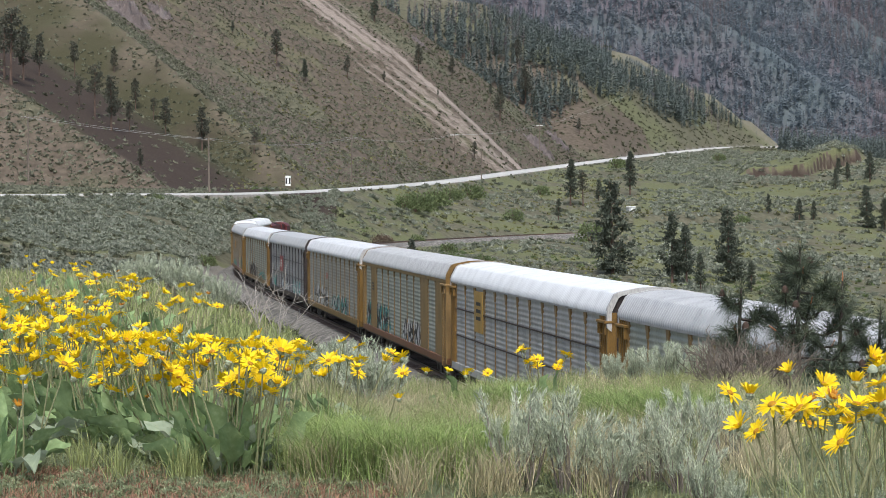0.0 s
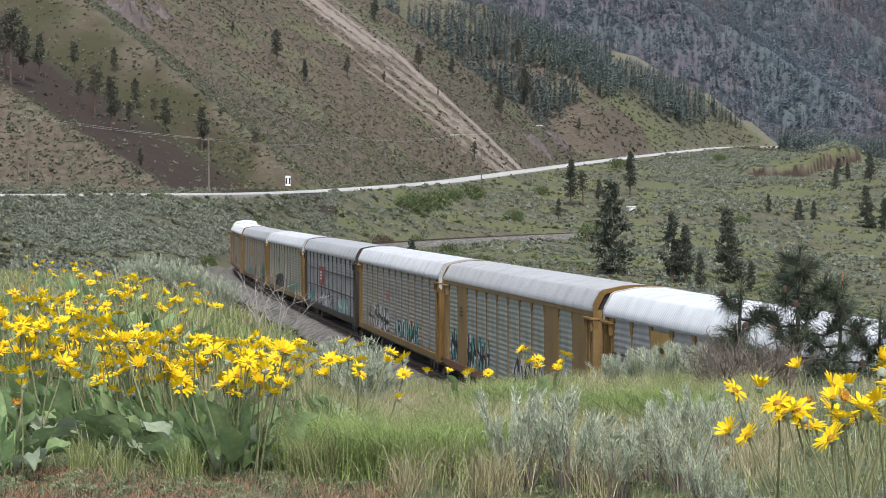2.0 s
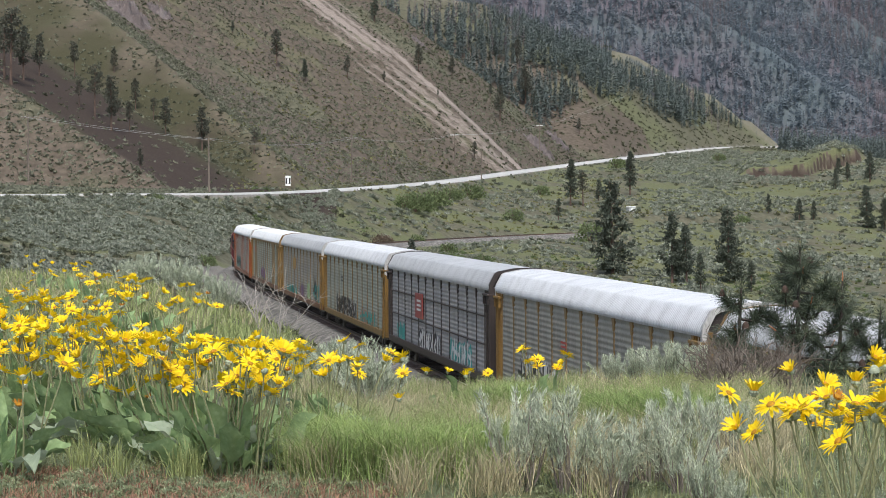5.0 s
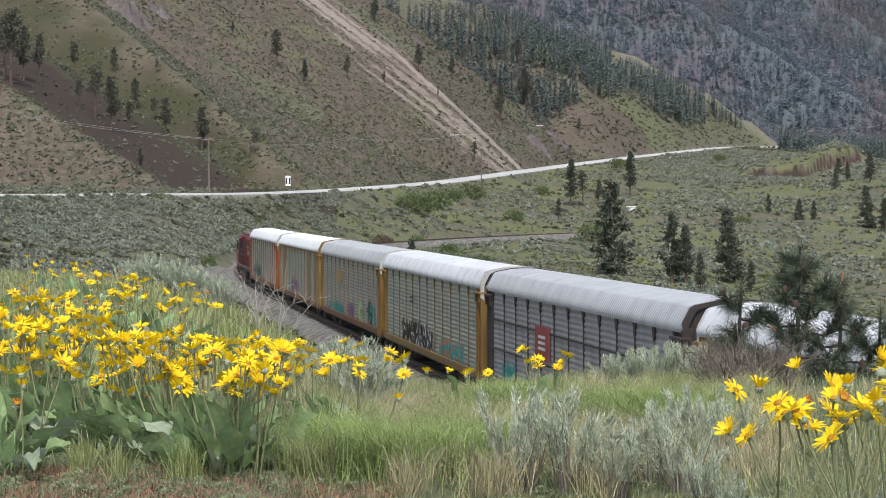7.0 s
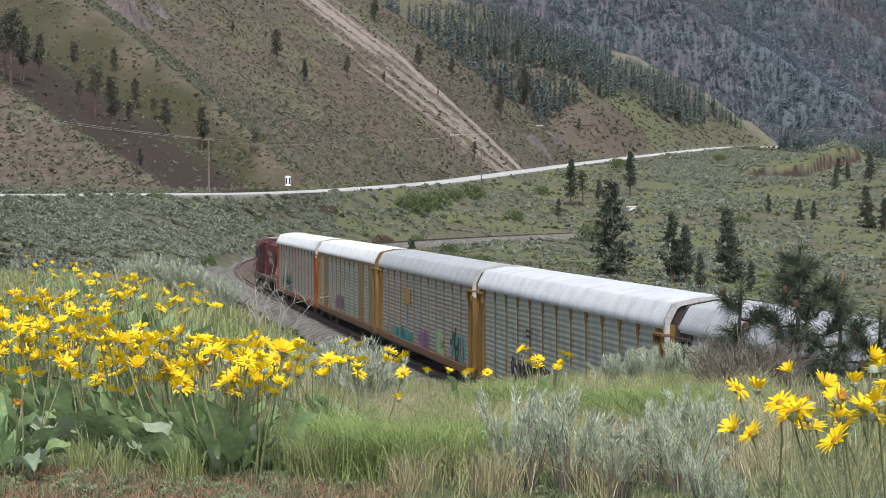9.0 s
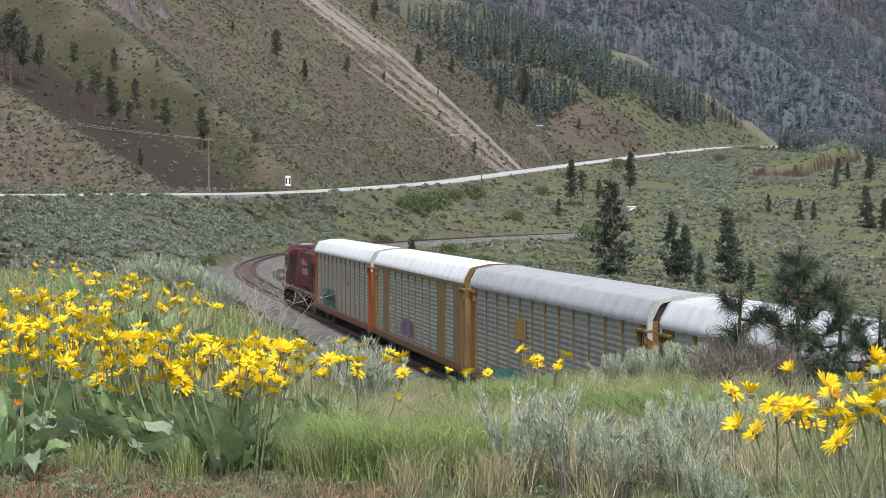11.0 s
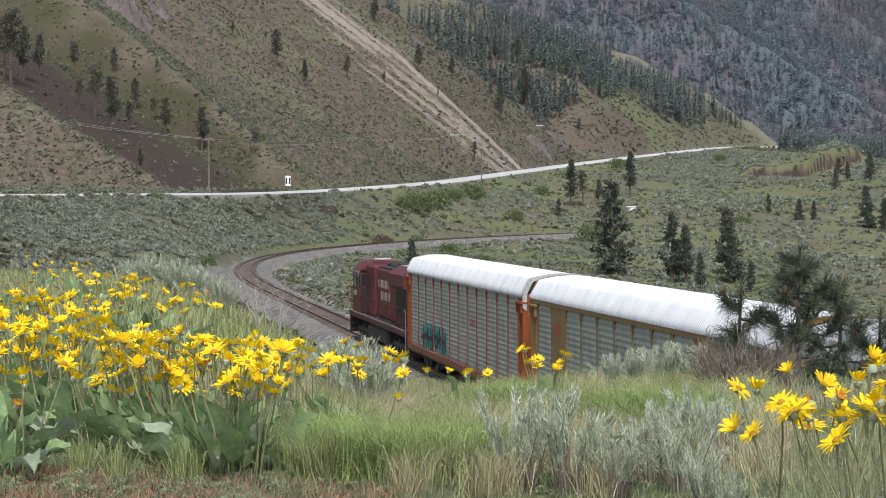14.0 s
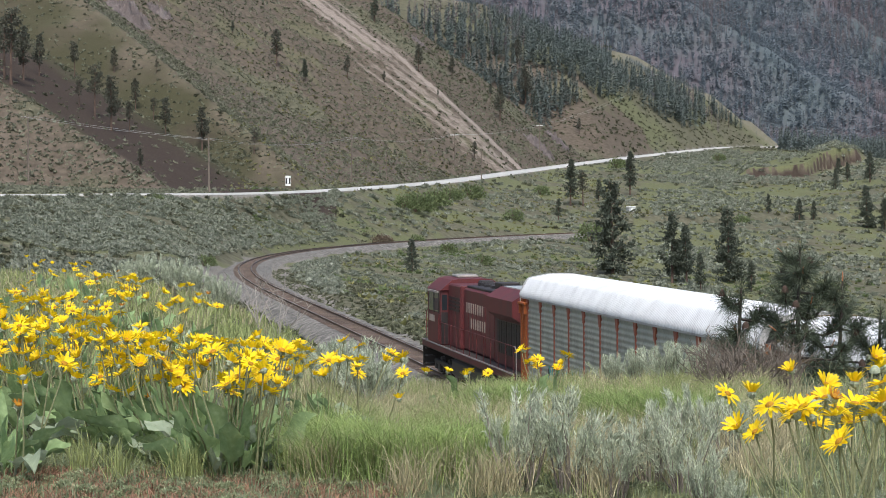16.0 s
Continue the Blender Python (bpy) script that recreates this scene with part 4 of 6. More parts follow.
    for sy in (1, -1):
        rails = bmesh.new()
        for x in np.arange(-10.4, 6.0, 1.5):
            tube(rails, [(x, sy * 1.47, 1.6), (x, sy * 1.47, 2.65)], 0.018, 5)
        tube(rails, [(-10.6, sy * 1.47, 2.65), (5.9, sy * 1.47, 2.65)], 0.018, 5)
        part("handrail", rails, WHITE if sy < 0 else MAROON, e)
        for x in (-10.75, 9.8):
            for z in (0.45, 0.8, 1.15):
                part("step", boxed(x - 0.3, x + 0.3, sy * 1.1 - 0.2 * (sy < 0), sy * 1.1 + 0.35 * (sy > 0), z, z + 0.05), TRUCK, e)
        g = tube(bmesh.new(), [(-10.85, sy * 1.47, 0.5), (-10.85, sy * 1.47, 2.5), (-10.7, sy * 1.47, 2.65), (-10.4, sy * 1.47, 2.65)], 0.02, 6)
        part("grab_iron", g, GRIMY_WHITE, e, "grimy white end grab rail")
    # the painted name on the hood stands as plain pale bars, one run of blocks a line
    for row, z, x1, n in ((0, 3.3, 1.9, 8), (1, 2.65, 0.9, 7)):
        for i in range(n):
            x = x1 - i * 0.5
            part("name_bar", boxed(x - 0.22, x, 0.976, 0.982, z, z + 0.44), LETTER, e)
    for sx in (-1, 1):
        part("plow", boxed(min(sx * 10.9, sx * 11.0), max(sx * 10.9, sx * 11.0), -1.4, 1.4, 0.25, 1.25), TRUCK, e)
        part("coupler", boxed(min(sx * 10.9, sx * 11.25), max(sx * 10.9, sx * 11.25), -0.12, 0.12, 0.75, 0.98, 0.03), TRUCK, e)
    return e


CARS = build_cars()
ENGINE = build_engine()

# ---- vegetation of the slopes ----
NEEDLE = surface("ponderosa_needles", [(0.3, (0.05, 0.06, 0.044)), (0.55, (0.088, 0.102, 0.074)), (0.75, (0.13, 0.142, 0.106))], 0.8, 0, 0.8, 6, bump=0, vary=0.15)
BARK = surface("pine_bark", [(0.3, (0.05, 0.035, 0.028)), (0.7, (0.16, 0.11, 0.085))], 0.95, 0, 2, 18, stretch=(1, 1, 0.3))
NEEDLE_DRY = surface("scorched_dull_needles", [(0.3, (0.058, 0.062, 0.046)), (0.55, (0.094, 0.098, 0.074)), (0.75, (0.13, 0.134, 0.104))], 0.85, 0, 0.8, 6, bump=0, vary=0.3)
SAGE_FAR = surface("sagebrush_foliage", [(0.3, (0.09, 0.10, 0.07)), (0.55, (0.2, 0.215, 0.165)), (0.75, (0.33, 0.345, 0.285))], 0.9, 0, 0.6, 3, bump=0, vary=0.14)
HILL_TUFT = surface("hillside_tuft_foliage", [(0.3, (0.125, 0.128, 0.088)), (0.55, (0.185, 0.19, 0.136)), (0.75, (0.28, 0.283, 0.215))], 0.9, 0, 0.6, 3, bump=0, vary=0.1, translucent=0.2)
SAGE_DARK = surface("dark_brush_foliage", [(0.3, (0.066, 0.07, 0.042)), (0.7, (0.13, 0.136, 0.084))], 0.9, 0, 0.5, 5, bump=0, vary=0.15)
GRASS_FAR = surface("slope_grass", [(0.3, (0.10, 0.11, 0.035)), (0.7, (0.21, 0.20, 0.085))], 0.9, 0, 0.5, 5, bump=0, vary=0.35)
SHRUB = surface("fresh_green_shrub", [(0.3, (0.085, 0.115, 0.045)), (0.7, (0.18, 0.215, 0.1))], 0.8, 0, 1, 8, bump=0, vary=0.35, translucent=0.25)
SHRUB_BROWN = surface("bare_brown_shrub", [(0.3, (0.07, 0.05, 0.035)), (0.7, (0.16, 0.12, 0.085))], 0.9, 0, 1, 8, bump=0, vary=0.3)
# Mountain foliage is paled and blued so its colour carries the aerial haze.
HAZE_WOODS = surface("haze_tinted_conifer_foliage", [(0.3, (0.12, 0.15, 0.168)), (0.5, (0.158, 0.19, 0.21)), (0.75, (0.205, 0.228, 0.25))], 0.9, 0, 0.02, 0.4, bump=0, vary=0.06, translucent=0.5)
# Ridge foliage: conifer green lightened and greyed to include some haze.
HAZED_RIDGE = surface("haze_tinted_ridge_foliage", [(0.3, (0.095, 0.117, 0.108)), (0.6, (0.145, 0.17, 0.155)), (0.8, (0.19, 0.208, 0.193))], 0.9, 0, 0.05, 0.6, bump=0, vary=0.12, translucent=0.45)
# Burnt wood colour, made paler than the wood itself to suggest haze.
HAZED_BURNT = surface("haze_greyed_burnt_trees", [(0.3, (0.1, 0.085, 0.09)), (0.7, (0.16, 0.138, 0.145))], 0.9, 0, 0.02, 0.4, bump=0, vary=0.4)


def shards(n, r, size, seed, squash=0.75, core=0.0):
    """A bush of n leaf shards on a dome of radius about 1, as vertices of triangles."""
    g = np.random.default_rng(seed)
    p = g.normal(size=(n, 3))
    p[:, 2] = np.abs(p[:, 2])
    p /= np.linalg.norm(p, axis=1)[:, None]
    lob = 1 + 0.28 * np.sin(3 * np.arctan2(p[:, 0], p[:, 1]) + seed) * (1 - p[:, 2])
    c = p * (r * lob * g.uniform(0.55, 1.0, n))[:, None] * np.array([1, 1, squash])
    a = p + g.normal(0, 0.45, (n, 3))
    a /= np.linalg.norm(a, axis=1)[:, None]
    b = np.cross(a, g.normal(size=(n, 3)))
    b /= np.linalg.norm(b, axis=1)[:, None]
    s = size * g.uniform(0.6, 1.3, n)[:, None]
    t = np.stack([c - b * s * 0.55 - a * s * 0.3, c + b * s * 0.55 - a * s * 0.3, c + a * s], 1)
    return t.reshape(-1, 3)


def scatter(name, templates, x, y, size, material, label, category, sink=0.08):
    """One stuff object of many copies of shard templates standing on the ground."""
    z = ground_z(x, y)
    out = []
    pick = rng.integers(0, len(templates), len(x))
    rot = rng.uniform(0, 2 * math.pi, len(x))
    for k, t in enumerate(templates):
        i = np.nonzero(pick == k)[0]
        c, s = np.cos(rot[i]), np.sin(rot[i])
        v = np.empty((len(i), len(t), 3))
        v[:, :, 0] = (t[None, :, 0] * c[:, None] - t[None, :, 1] * s[:, None]) * size[i, None] + x[i, None]
        v[:, :, 1] = (t[None, :, 0] * s[:, None] + t[None, :, 1] * c[:, None]) * size[i, None] + y[i, None]
        v[:, :, 2] = (t[None, :, 2] - sink) * size[i, None] + z[i, None]
        out.append(v.reshape(-1, 3))
    v = np.concatenate(out)
    f = np.arange(len(v)).reshape(-1, 3)
    return tagged(new(name, mesh_from(name, v, f, [material])), label, category, kind="stuff")


def spread(n, th0, th1, d0, d1, clump, thresh, seed, clear=6.0):
    """Random places in a sector of the land, clumped, clear of the line and the road."""
    g = np.random.default_rng(seed)
    th = g.uniform(th0, th1, n)
    d = np.sqrt(g.uniform(d0 ** 2, d1 ** 2, n))
    x, y = d * np.sin(th), d * np.cos(th)
    keep = fbm(x / clump, y / clump, seed) + g.normal(0, 0.04, n) > thresh
    u, _ = near_line(x, y, LINE_PTS)
    ur, _ = near_line(x, y, ROAD_AT)
    keep &= (u > clear) & (ur > 5.4)
    return x[keep], y[keep]


DOME = [shards(92, 0.85, 0.26, k + 1) for k in range(6)]
SMALL = [shards(26, 0.8, 0.55, k + 11) for k in range(6)]
FINE_DOME = [shards(170, 0.85, 0.17, k + 31) for k in range(6)]
TUFT = [shards(9, 0.5, 0.75, k + 21, 0.6) for k in range(5)]


def brush():
    road_d = lambda x, y: np.hypot(x, y) < np.interp(np.arctan2(x, y), BEAR, ROAD_D) - 4
    x, y = spread(12000, -0.225, -0.05, 205, 430, 14, 0.27, 61, 6)
    k = road_d(x, y)
    scatter("hillside_sagebrush", DOME, x[k], y[k], rng.uniform(0.45, 1.05, k.sum()), SAGE_FAR, "grey-green sagebrush covering the slope below the highway", "sagebrush")
    x, y = spread(2000, -0.225, -0.06, 205, 420, 14, 0.42, 67, 6)
    k = road_d(x, y)
    scatter("hillside_dark_brush", DOME, x[k], y[k], rng.uniform(0.4, 0.9, k.sum()), SAGE_DARK, "dark green brush between the sagebrush", "brush")
    x, y = spread(9000, -0.06, 0.14, 330, 1050, 26, 0.5, 62, 5)
    k = road_d(x, y)
    scatter("bench_sagebrush", SMALL, x[k], y[k], rng.uniform(0.4, 1.1, k.sum()), SAGE_FAR, "scattered grey sagebrush on the grassy bench", "sagebrush")
    x, y = spread(4200, -0.09, 0.2, 120, 420, 10, 0.5, 63, 6.5)
    scatter("basin_sagebrush", FINE_DOME, x, y, rng.uniform(0.45, 1.05, len(x)), SAGE_FAR, "grey sagebrush inside the railway curve", "sagebrush")
    x, y = spread(1800, -0.09, 0.2, 120, 420, 10, 0.5, 68, 6.5)
    scatter("basin_green_growth", SMALL, x, y, rng.uniform(0.3, 0.8, len(x)), SHRUB, "low green growth inside the railway curve", "brush")
    x, y = spread(6500, 0.1, 0.23, 330, 1000, 18, 0.44, 64, 6)
    scatter("far_slope_sagebrush", SMALL, x, y, rng.uniform(0.5, 1.3, len(x)), SAGE_FAR, "grey sagebrush on the slope below the terrace", "sagebrush")
    x, y = spread(2500, -0.06, 0.23, 330, 1000, 30, 0.5, 69, 7)
    scatter("slope_dark_brush", SMALL, x, y, rng.uniform(0.4, 1.0, len(x)), SAGE_DARK, "dark low brush dotted over the bench", "brush")
    x, y = spread(42000, -0.225, 0.1, 330, 860, 40, 0.3, 65, 6)
    k = ~road_d(x, y) & (ground_cover(x, y)[:, 2] < 0.3) & ((char_cover(x, y) < 0.35) | (rng.random(len(x)) < 0.25)) & ((shaded_olive_cover(x, y) < 0.4) | (rng.random(len(x)) < 0.5))
    scatter("hill_tufts", TUFT, x[k], y[k], rng.uniform(0.3, 0.8, k.sum()), HILL_TUFT, "small grey tufts speckling the steep hillside", "brush")
    x, y = spread(12000, -0.225, 0.1, 330, 860, 30, 0.42, 66, 6)
    k = ~road_d(x, y) & (ground_cover(x, y)[:, 2] < 0.3) & ((char_cover(x, y) < 0.35) | (rng.random(len(x)) < 0.25)) & ((shaded_olive_cover(x, y) < 0.4) | (rng.random(len(x)) < 0.5))
    scatter("hill_dark_tufts", TUFT, x[k], y[k], rng.uniform(0.3, 0.85, k.sum()), SAGE_DARK, "dark tufts speckling the steep hillside", "brush")
    x, y = spread(10000, -0.01, 0.175, 790, 1270, 26, 0.36, 79, 6)
    k = ~road_d(x, y) & (ground_cover(x, y)[:, 2] < 0.3)
    scatter("shoulder_brush", TUFT, x[k], y[k], rng.uniform(0.5, 1.3, k.sum()), SAGE_DARK, "dark low brush on the shoulder above the highway", "brush")
    x, y = spread(12000, -0.225, -0.09, 290, 470, 20, 0.3, 76, 6)
    k = ~road_d(x, y) & (char_cover(x, y) < 0.4)
    scatter("spur_tufts", TUFT, x[k], y[k], rng.uniform(0.2, 0.6, k.sum()), HILL_TUFT, "pale grey tufts all over the nearer spur", "brush")
    x, y = spread(8000, -0.1, 0.06, 120, 400, 12, 0.36, 77, 5)
    scatter("basin_small_tufts", TUFT, x, y, rng.uniform(0.15, 0.4, len(x)), HILL_TUFT, "small grey tufts inside the railway curve", "brush")
    x, y = spread(9000, -0.1, 0.03, 95, 262, 9, 0.3, 78, 3.3)
    scatter("verge_tufts", TUFT, x, y, rng.uniform(0.12, 0.38, len(x)), SAGE_DARK, "dark weeds along the edge of the ballast", "brush")
    x, y = spread(9000, -0.1, 0.22, 130, 700, 20, 0.45, 70, 6)
    scatter("slope_grass_tufts", TUFT, x, y, rng.uniform(0.25, 0.7, len(x)), GRASS_FAR, "yellow-green grass tufts on the slopes", "grass")


brush()


def pine_meshes(seed, tall=10.0, full=1.0, bare=0.25, clumps=420, taper=0.75, needles=None):
    """A ponderosa pine: tapered trunk with limbs, and a crown of needle clumps with gaps."""
    g = np.random.default_rng(seed)
    bm = bmesh.new()
    lean = g.normal(0, 0.12, 2)
    at = lambda h: Vector((lean[0] * (h / tall) ** 2, lean[1] * (h / tall) ** 2, h))
    tube(bm, [at(-0.3)] + [at(tall * q) for q in (0.15, 0.4, 0.7, 0.97)], [0.22, 0.19, 0.15, 0.09, 0.02], 7)
    pos, out = [], []
    n_limb = 64
    for i in range(n_limb):
        q = bare + (0.97 - bare) * (i + g.uniform(0, 0.8)) / n_limb
        env = full * tall * 0.17 * ((1 - q) / (1 - bare)) ** taper * min(1, 0.45 + (q - bare) * 4) + 0.25
        ang, rad = g.uniform(0, 2 * math.pi), env * g.uniform(0.6, 1.15)
        a = at(q * tall)
        b = a + Vector((math.cos(ang) * rad, math.sin(ang) * rad, rad * g.uniform(-0.15, 0.25)))
        tube(bm, [a, (a + b) / 2 + Vector((0, 0, -0.05)), b], [0.045, 0.03, 0.012], 4)
        m = max(4, int(clumps / n_limb * (0.4 + rad / (full * tall * 0.14))))
        for k in range(m):
            f = g.uniform(0.3, 1.05)
            c = a.lerp(b, f) + Vector(g.normal(0, 0.12 + 0.08 * f, 3))
            pos.append(c)
            out.append(Vector((b - a)).normalized() * 0.5 + Vector(g.normal(0, 0.6, 3)) + Vector((0, 0, 0.5)))
    tri = []
    for c, o in zip(pos, out):
        for k in range(4):
            a = (o + Vector(g.normal(0, 0.7, 3))).normalized()
            b = a.cross(Vector(g.normal(0, 1, 3))).normalized()
            s = g.uniform(0.2, 0.4)
            tri += [c - b * s * 0.35, c + b * s * 0.35, c + a * s]
    trunk = bpy.data.meshes.new("trunk")
    bm.to_mesh(trunk)
    bm.free()
    trunk.materials.append(BARK)
    crown = mesh_from("crown", np.array([tuple(v) for v in tri]), np.arange(len(tri)).reshape(-1, 3), [needles or NEEDLE])
    return trunk, crown


PINES = [pine_meshes(101, full=1.4, bare=0.03, clumps=1700), pine_meshes(102, full=0.95, bare=0.22, clumps=1000), pine_meshes(103, full=1.05, bare=0.45, clumps=420, taper=0.4, needles=NEEDLE_DRY), pine_meshes(104, full=1.1, bare=0.12, clumps=1300), pine_meshes(105, full=1.0, bare=0.3, clumps=620, taper=0.55, needles=NEEDLE_DRY)]


def pine(x, y, tall, kind, label, group):
    t = tagged(new("pine_tree"), label, "tree", group)
    part("trunk", PINES[kind][0], None, t)
    part("crown", PINES[kind][1], None, t)
    s = tall / 10.0
    t.matrix_basis = Matrix.Translation((x, y, float(ground_z(np.array([x]), np.array([y]))[0]) - 0.1)) @ Matrix.Rotation((x * 7.3 + y) % 6.28, 4, "Z") @ Matrix.Diagonal((s * (0.9 if kind == 2 else 1.0), s, s, 1))
    return t


for i, (x, y, h) in enumerate([(28.2, 351.5, 16.0), (33.4, 551.9, 12.3), (36.7, 552.3, 9.6), (52.3, 589.5, 12.5), (37.6, 346.7, 11.7), (39.8, 345.4, 10.2), (48.7, 359.9, 13.1), (-4.3, 293.5, 4.7), (27.0, 493.1, 5.3), (42.9, 579.9, 6.2), (100.7, 501.5, 10.3), (127.2, 664, 6.4), (133.4, 659.3, 9.9), (134.1, 714.9, 5.8), (41.4, 339.5, 6.4), (50.7, 347.4, 5.2), (89.1, 527.8, 6.4), (93.1, 530.6, 5.8), (82.4, 534.5, 5.1), (104, 497, 8), (139, 655, 9), (110, 520, 7), (119, 640, 6)]):
    pine(x, y, h, (0, 1, 2, 1, 3, 1, 0)[i % 7] if i < 7 else (3, 0, 1)[i % 3], "dark green ponderosa pine standing on the grassy slope", "pines below the highway")
for i, (x, y, h) in enumerate([(-86.3, 423.6, 15.6), (-86.7, 438.4, 11.4), (-83.1, 478.7, 8.3), (-75.8, 489.2, 5.9), (-71.1, 432.9, 11.1), (-66.4, 424.5, 11.4), (-64.1, 433.7, 6.6), (-68.3, 471.3, 7.2), (-63.6, 466.3, 5.4), (-59.3, 453.2, 8.2), (-65.8, 488.2, 3.4), (-51.6, 454.1, 9.7), (-40.3, 452.8, 5.7), (-55.9, 391.0, 4.0), (-75.0, 437.1, 5.8), (-86.4, 454.1, 9.1), (-88.3, 427.0, 12.6)]):
    pine(x, y, h, (2, 4, 2, 4)[i % 4], "thin scorched pine standing in the dark gully", "pines of the gully")
for i, (x, y, h) in enumerate([(-51.9, 665.7, 11.8), (-43.2, 669.0, 7.3), (-31.1, 697.0, 7.8), (-57.3, 688.9, 2.8), (-24.7, 783.1, 10.9), (-19.6, 719.9, 4.2), (-8.2, 752.3, 10.1), (-1.4, 737.0, 2.4), (3.8, 781.5, 8.8), (21.4, 778.5, 13.5), (18.6, 809.6, 4.8), (10.6, 695.7, 6.0), (36.9, 932.0, 18.2), (41.1, 926.6, 9.9), (45.2, 925.7, 7.4), (59.1, 911.3, 7.3), (-66.4, 672.9, 4.3), (34.8, 976.8, 15.7), (55.4, 951.4, 10.2)]):
    pine(x, y, h, (4, 1, 4)[i % 3], "lone dark pine on the steep brown hillside", "pines of the hillside")


def outcrop(x0, y0, wide, tall, seed, label):
    """A jagged outcrop of bare rock standing out of the slope."""
    g = np.random.default_rng(seed)
    n = 34
    u, w = np.meshgrid(np.linspace(-1, 1, n), np.linspace(-1, 1, n))
    x, y = x0 + wide * (u * 0.95 + 0.3 * w), y0 + wide * (w * 0.9 - 0.3 * u)
    env = smooth(1.0, 0.35, np.hypot(u, w) + 0.5 * (fbm(u * 3, w * 3, seed) - 0.5))
    rough = np.abs(fbm(x / 1.6, y / 4.0, seed, 4) - 0.5) * 2
    z = ground_z(x, y) - 0.3 + env * tall * (0.25 + 1.5 * rough) + 0.1 * g.normal(size=x.shape) * env
    i = (np.arange(n - 1)[:, None] * n + np.arange(n - 1)[None, :]).ravel()
    me = mesh_from("rock_outcrop", np.stack([x, y, z], -1).reshape(-1, 3), np.stack([i, i + 1, i + n + 1, i + n], -1), [ROCK])
    tagged(new("rock_outcrop", me), label, "rock", "rock outcrops")


ROCK = surface("weathered_cliff_rock", [(0.3, (0.055, 0.045, 0.042)), (0.55, (0.12, 0.1, 0.095)), (0.75, (0.2, 0.175, 0.165))], 0.95, 0, 0.25, 1.6, bump=0.8, depth=0.4, stretch=(1, 1, 0.5))
outcrop(-93.4, 632.7, 8.0, 4.5, 31, "jagged bluff of dark weathered rock on the hillside")
outcrop(-86.9, 652.2, 5.0, 3.0, 32, "jagged bluff of dark weathered rock on the hillside")
outcrop(36.4, 790.0, 7.0, 3.0, 33, "jagged bluff of dark weathered rock on the hillside")
outcrop(44.9, 829.6, 6.0, 2.6, 34, "jagged bluff of dark weathered rock on the hillside")
outcrop(-8.8, 796.2, 4.0, 2.0, 35, "jagged bluff of dark weathered rock on the hillside")


def far_woods():
    """Conifers beyond counting on the far slopes."""
    def conifer(seed, n=44, broad=1.0):
        g = np.random.default_rng(seed)
        t = [(-0.01, 0, 0), (0.01, 0, 0), (0, 0, 1.0)]
        for k in range(n):
            z = 0.12 + 0.86 * (k + g.uniform(0, 1)) / n
            r = (0.155 * (1 - z) ** 0.8 + 0.012) * g.uniform(0.5, 1.35)
            a, w = g.uniform(0, 6.28), broad * (0.034 + 0.04 * (1 - z))
            c, s = math.cos(a), math.sin(a)
            t += [(-s * w * 0.3, c * w * 0.3, z + 0.05), (r * c + s * w, r * s - c * w, z - g.uniform(0.0, 0.04)), (r * c * 0.8 - s * w, r * s * 0.8 + c * w, z + g.uniform(-0.01, 0.05))]
        return np.array(t)

    def snag(seed):
        g = np.random.default_rng(seed)
        t = [(-0.012, 0, 0), (0.012, 0, 0), (0, 0, 1.0), (0, -0.012, 0), (0, 0.012, 0), (0, 0, 1.0)]
        for k in range(14):
            z, a, r = g.uniform(0.25, 0.95), g.uniform(0, 6.28), g.uniform(0.05, 0.13)
            t += [(0, 0, z), (0, 0, z + 0.03), (r * math.cos(a), r * math.sin(a), z + g.uniform(-0.02, 0.08))]
        return np.array(t)
    far_con = [conifer(k, 16, 1.7) for k in range(221, 227)]
    con, snags = [conifer(k) for k in range(201, 206)], [snag(k) for k in range(211, 215)]
    # the wooded ridge behind the highway
    x, y = spread(7500, -0.06, 0.17, 830, 1290, 40, 0.42, 71, 6)
    k = (ground_z(x, y) > np.interp(np.arctan2(x, y), BEAR, ROAD_Z) + 14) & ((y > 845) | (x > 70))
    k &= np.hypot(x, y) > np.interp(np.arctan2(x, y), [-0.06, 0.03, 0.09, 0.17], [830, 835, 1040, 1130])
    latB = (x - 203.6) * 0.284 - (y - 1233) * 0.959
    latB2 = (x - 100.9) * 0.556 - (y - 1150) * 0.831
    off = np.minimum(np.where(x > 95, np.abs(latB), 99), np.where(x < 115, np.abs(latB2), 99))
    near = np.where(x > 105, latB, latB2) > 0
    k &= np.where(near, off > 15, (off > 6) & (rng.random(len(x)) < 0.3)) | (rng.random(len(x)) < 0.03)
    tall = np.where(near[k], np.clip(0.34 * (off[k] - 9), 2.0, rng.uniform(6, 15, k.sum())), rng.uniform(5, 10, k.sum()))
    scatter("ridge_woods", con, x[k], y[k], tall, HAZED_RIDGE, "dark conifer woods on the ridge behind the highway", "woods", 0.02)
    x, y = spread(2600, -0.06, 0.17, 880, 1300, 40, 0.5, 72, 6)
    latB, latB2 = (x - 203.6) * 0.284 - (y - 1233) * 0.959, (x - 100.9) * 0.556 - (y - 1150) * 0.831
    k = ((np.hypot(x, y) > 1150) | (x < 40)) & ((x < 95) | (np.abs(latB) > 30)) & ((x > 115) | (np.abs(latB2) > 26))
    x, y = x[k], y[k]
    scatter("ridge_burnt_trees", snags, x, y, rng.uniform(8, 15, len(x)), HAZED_BURNT, "bare burnt trees among the ridge woods", "woods", 0.02)
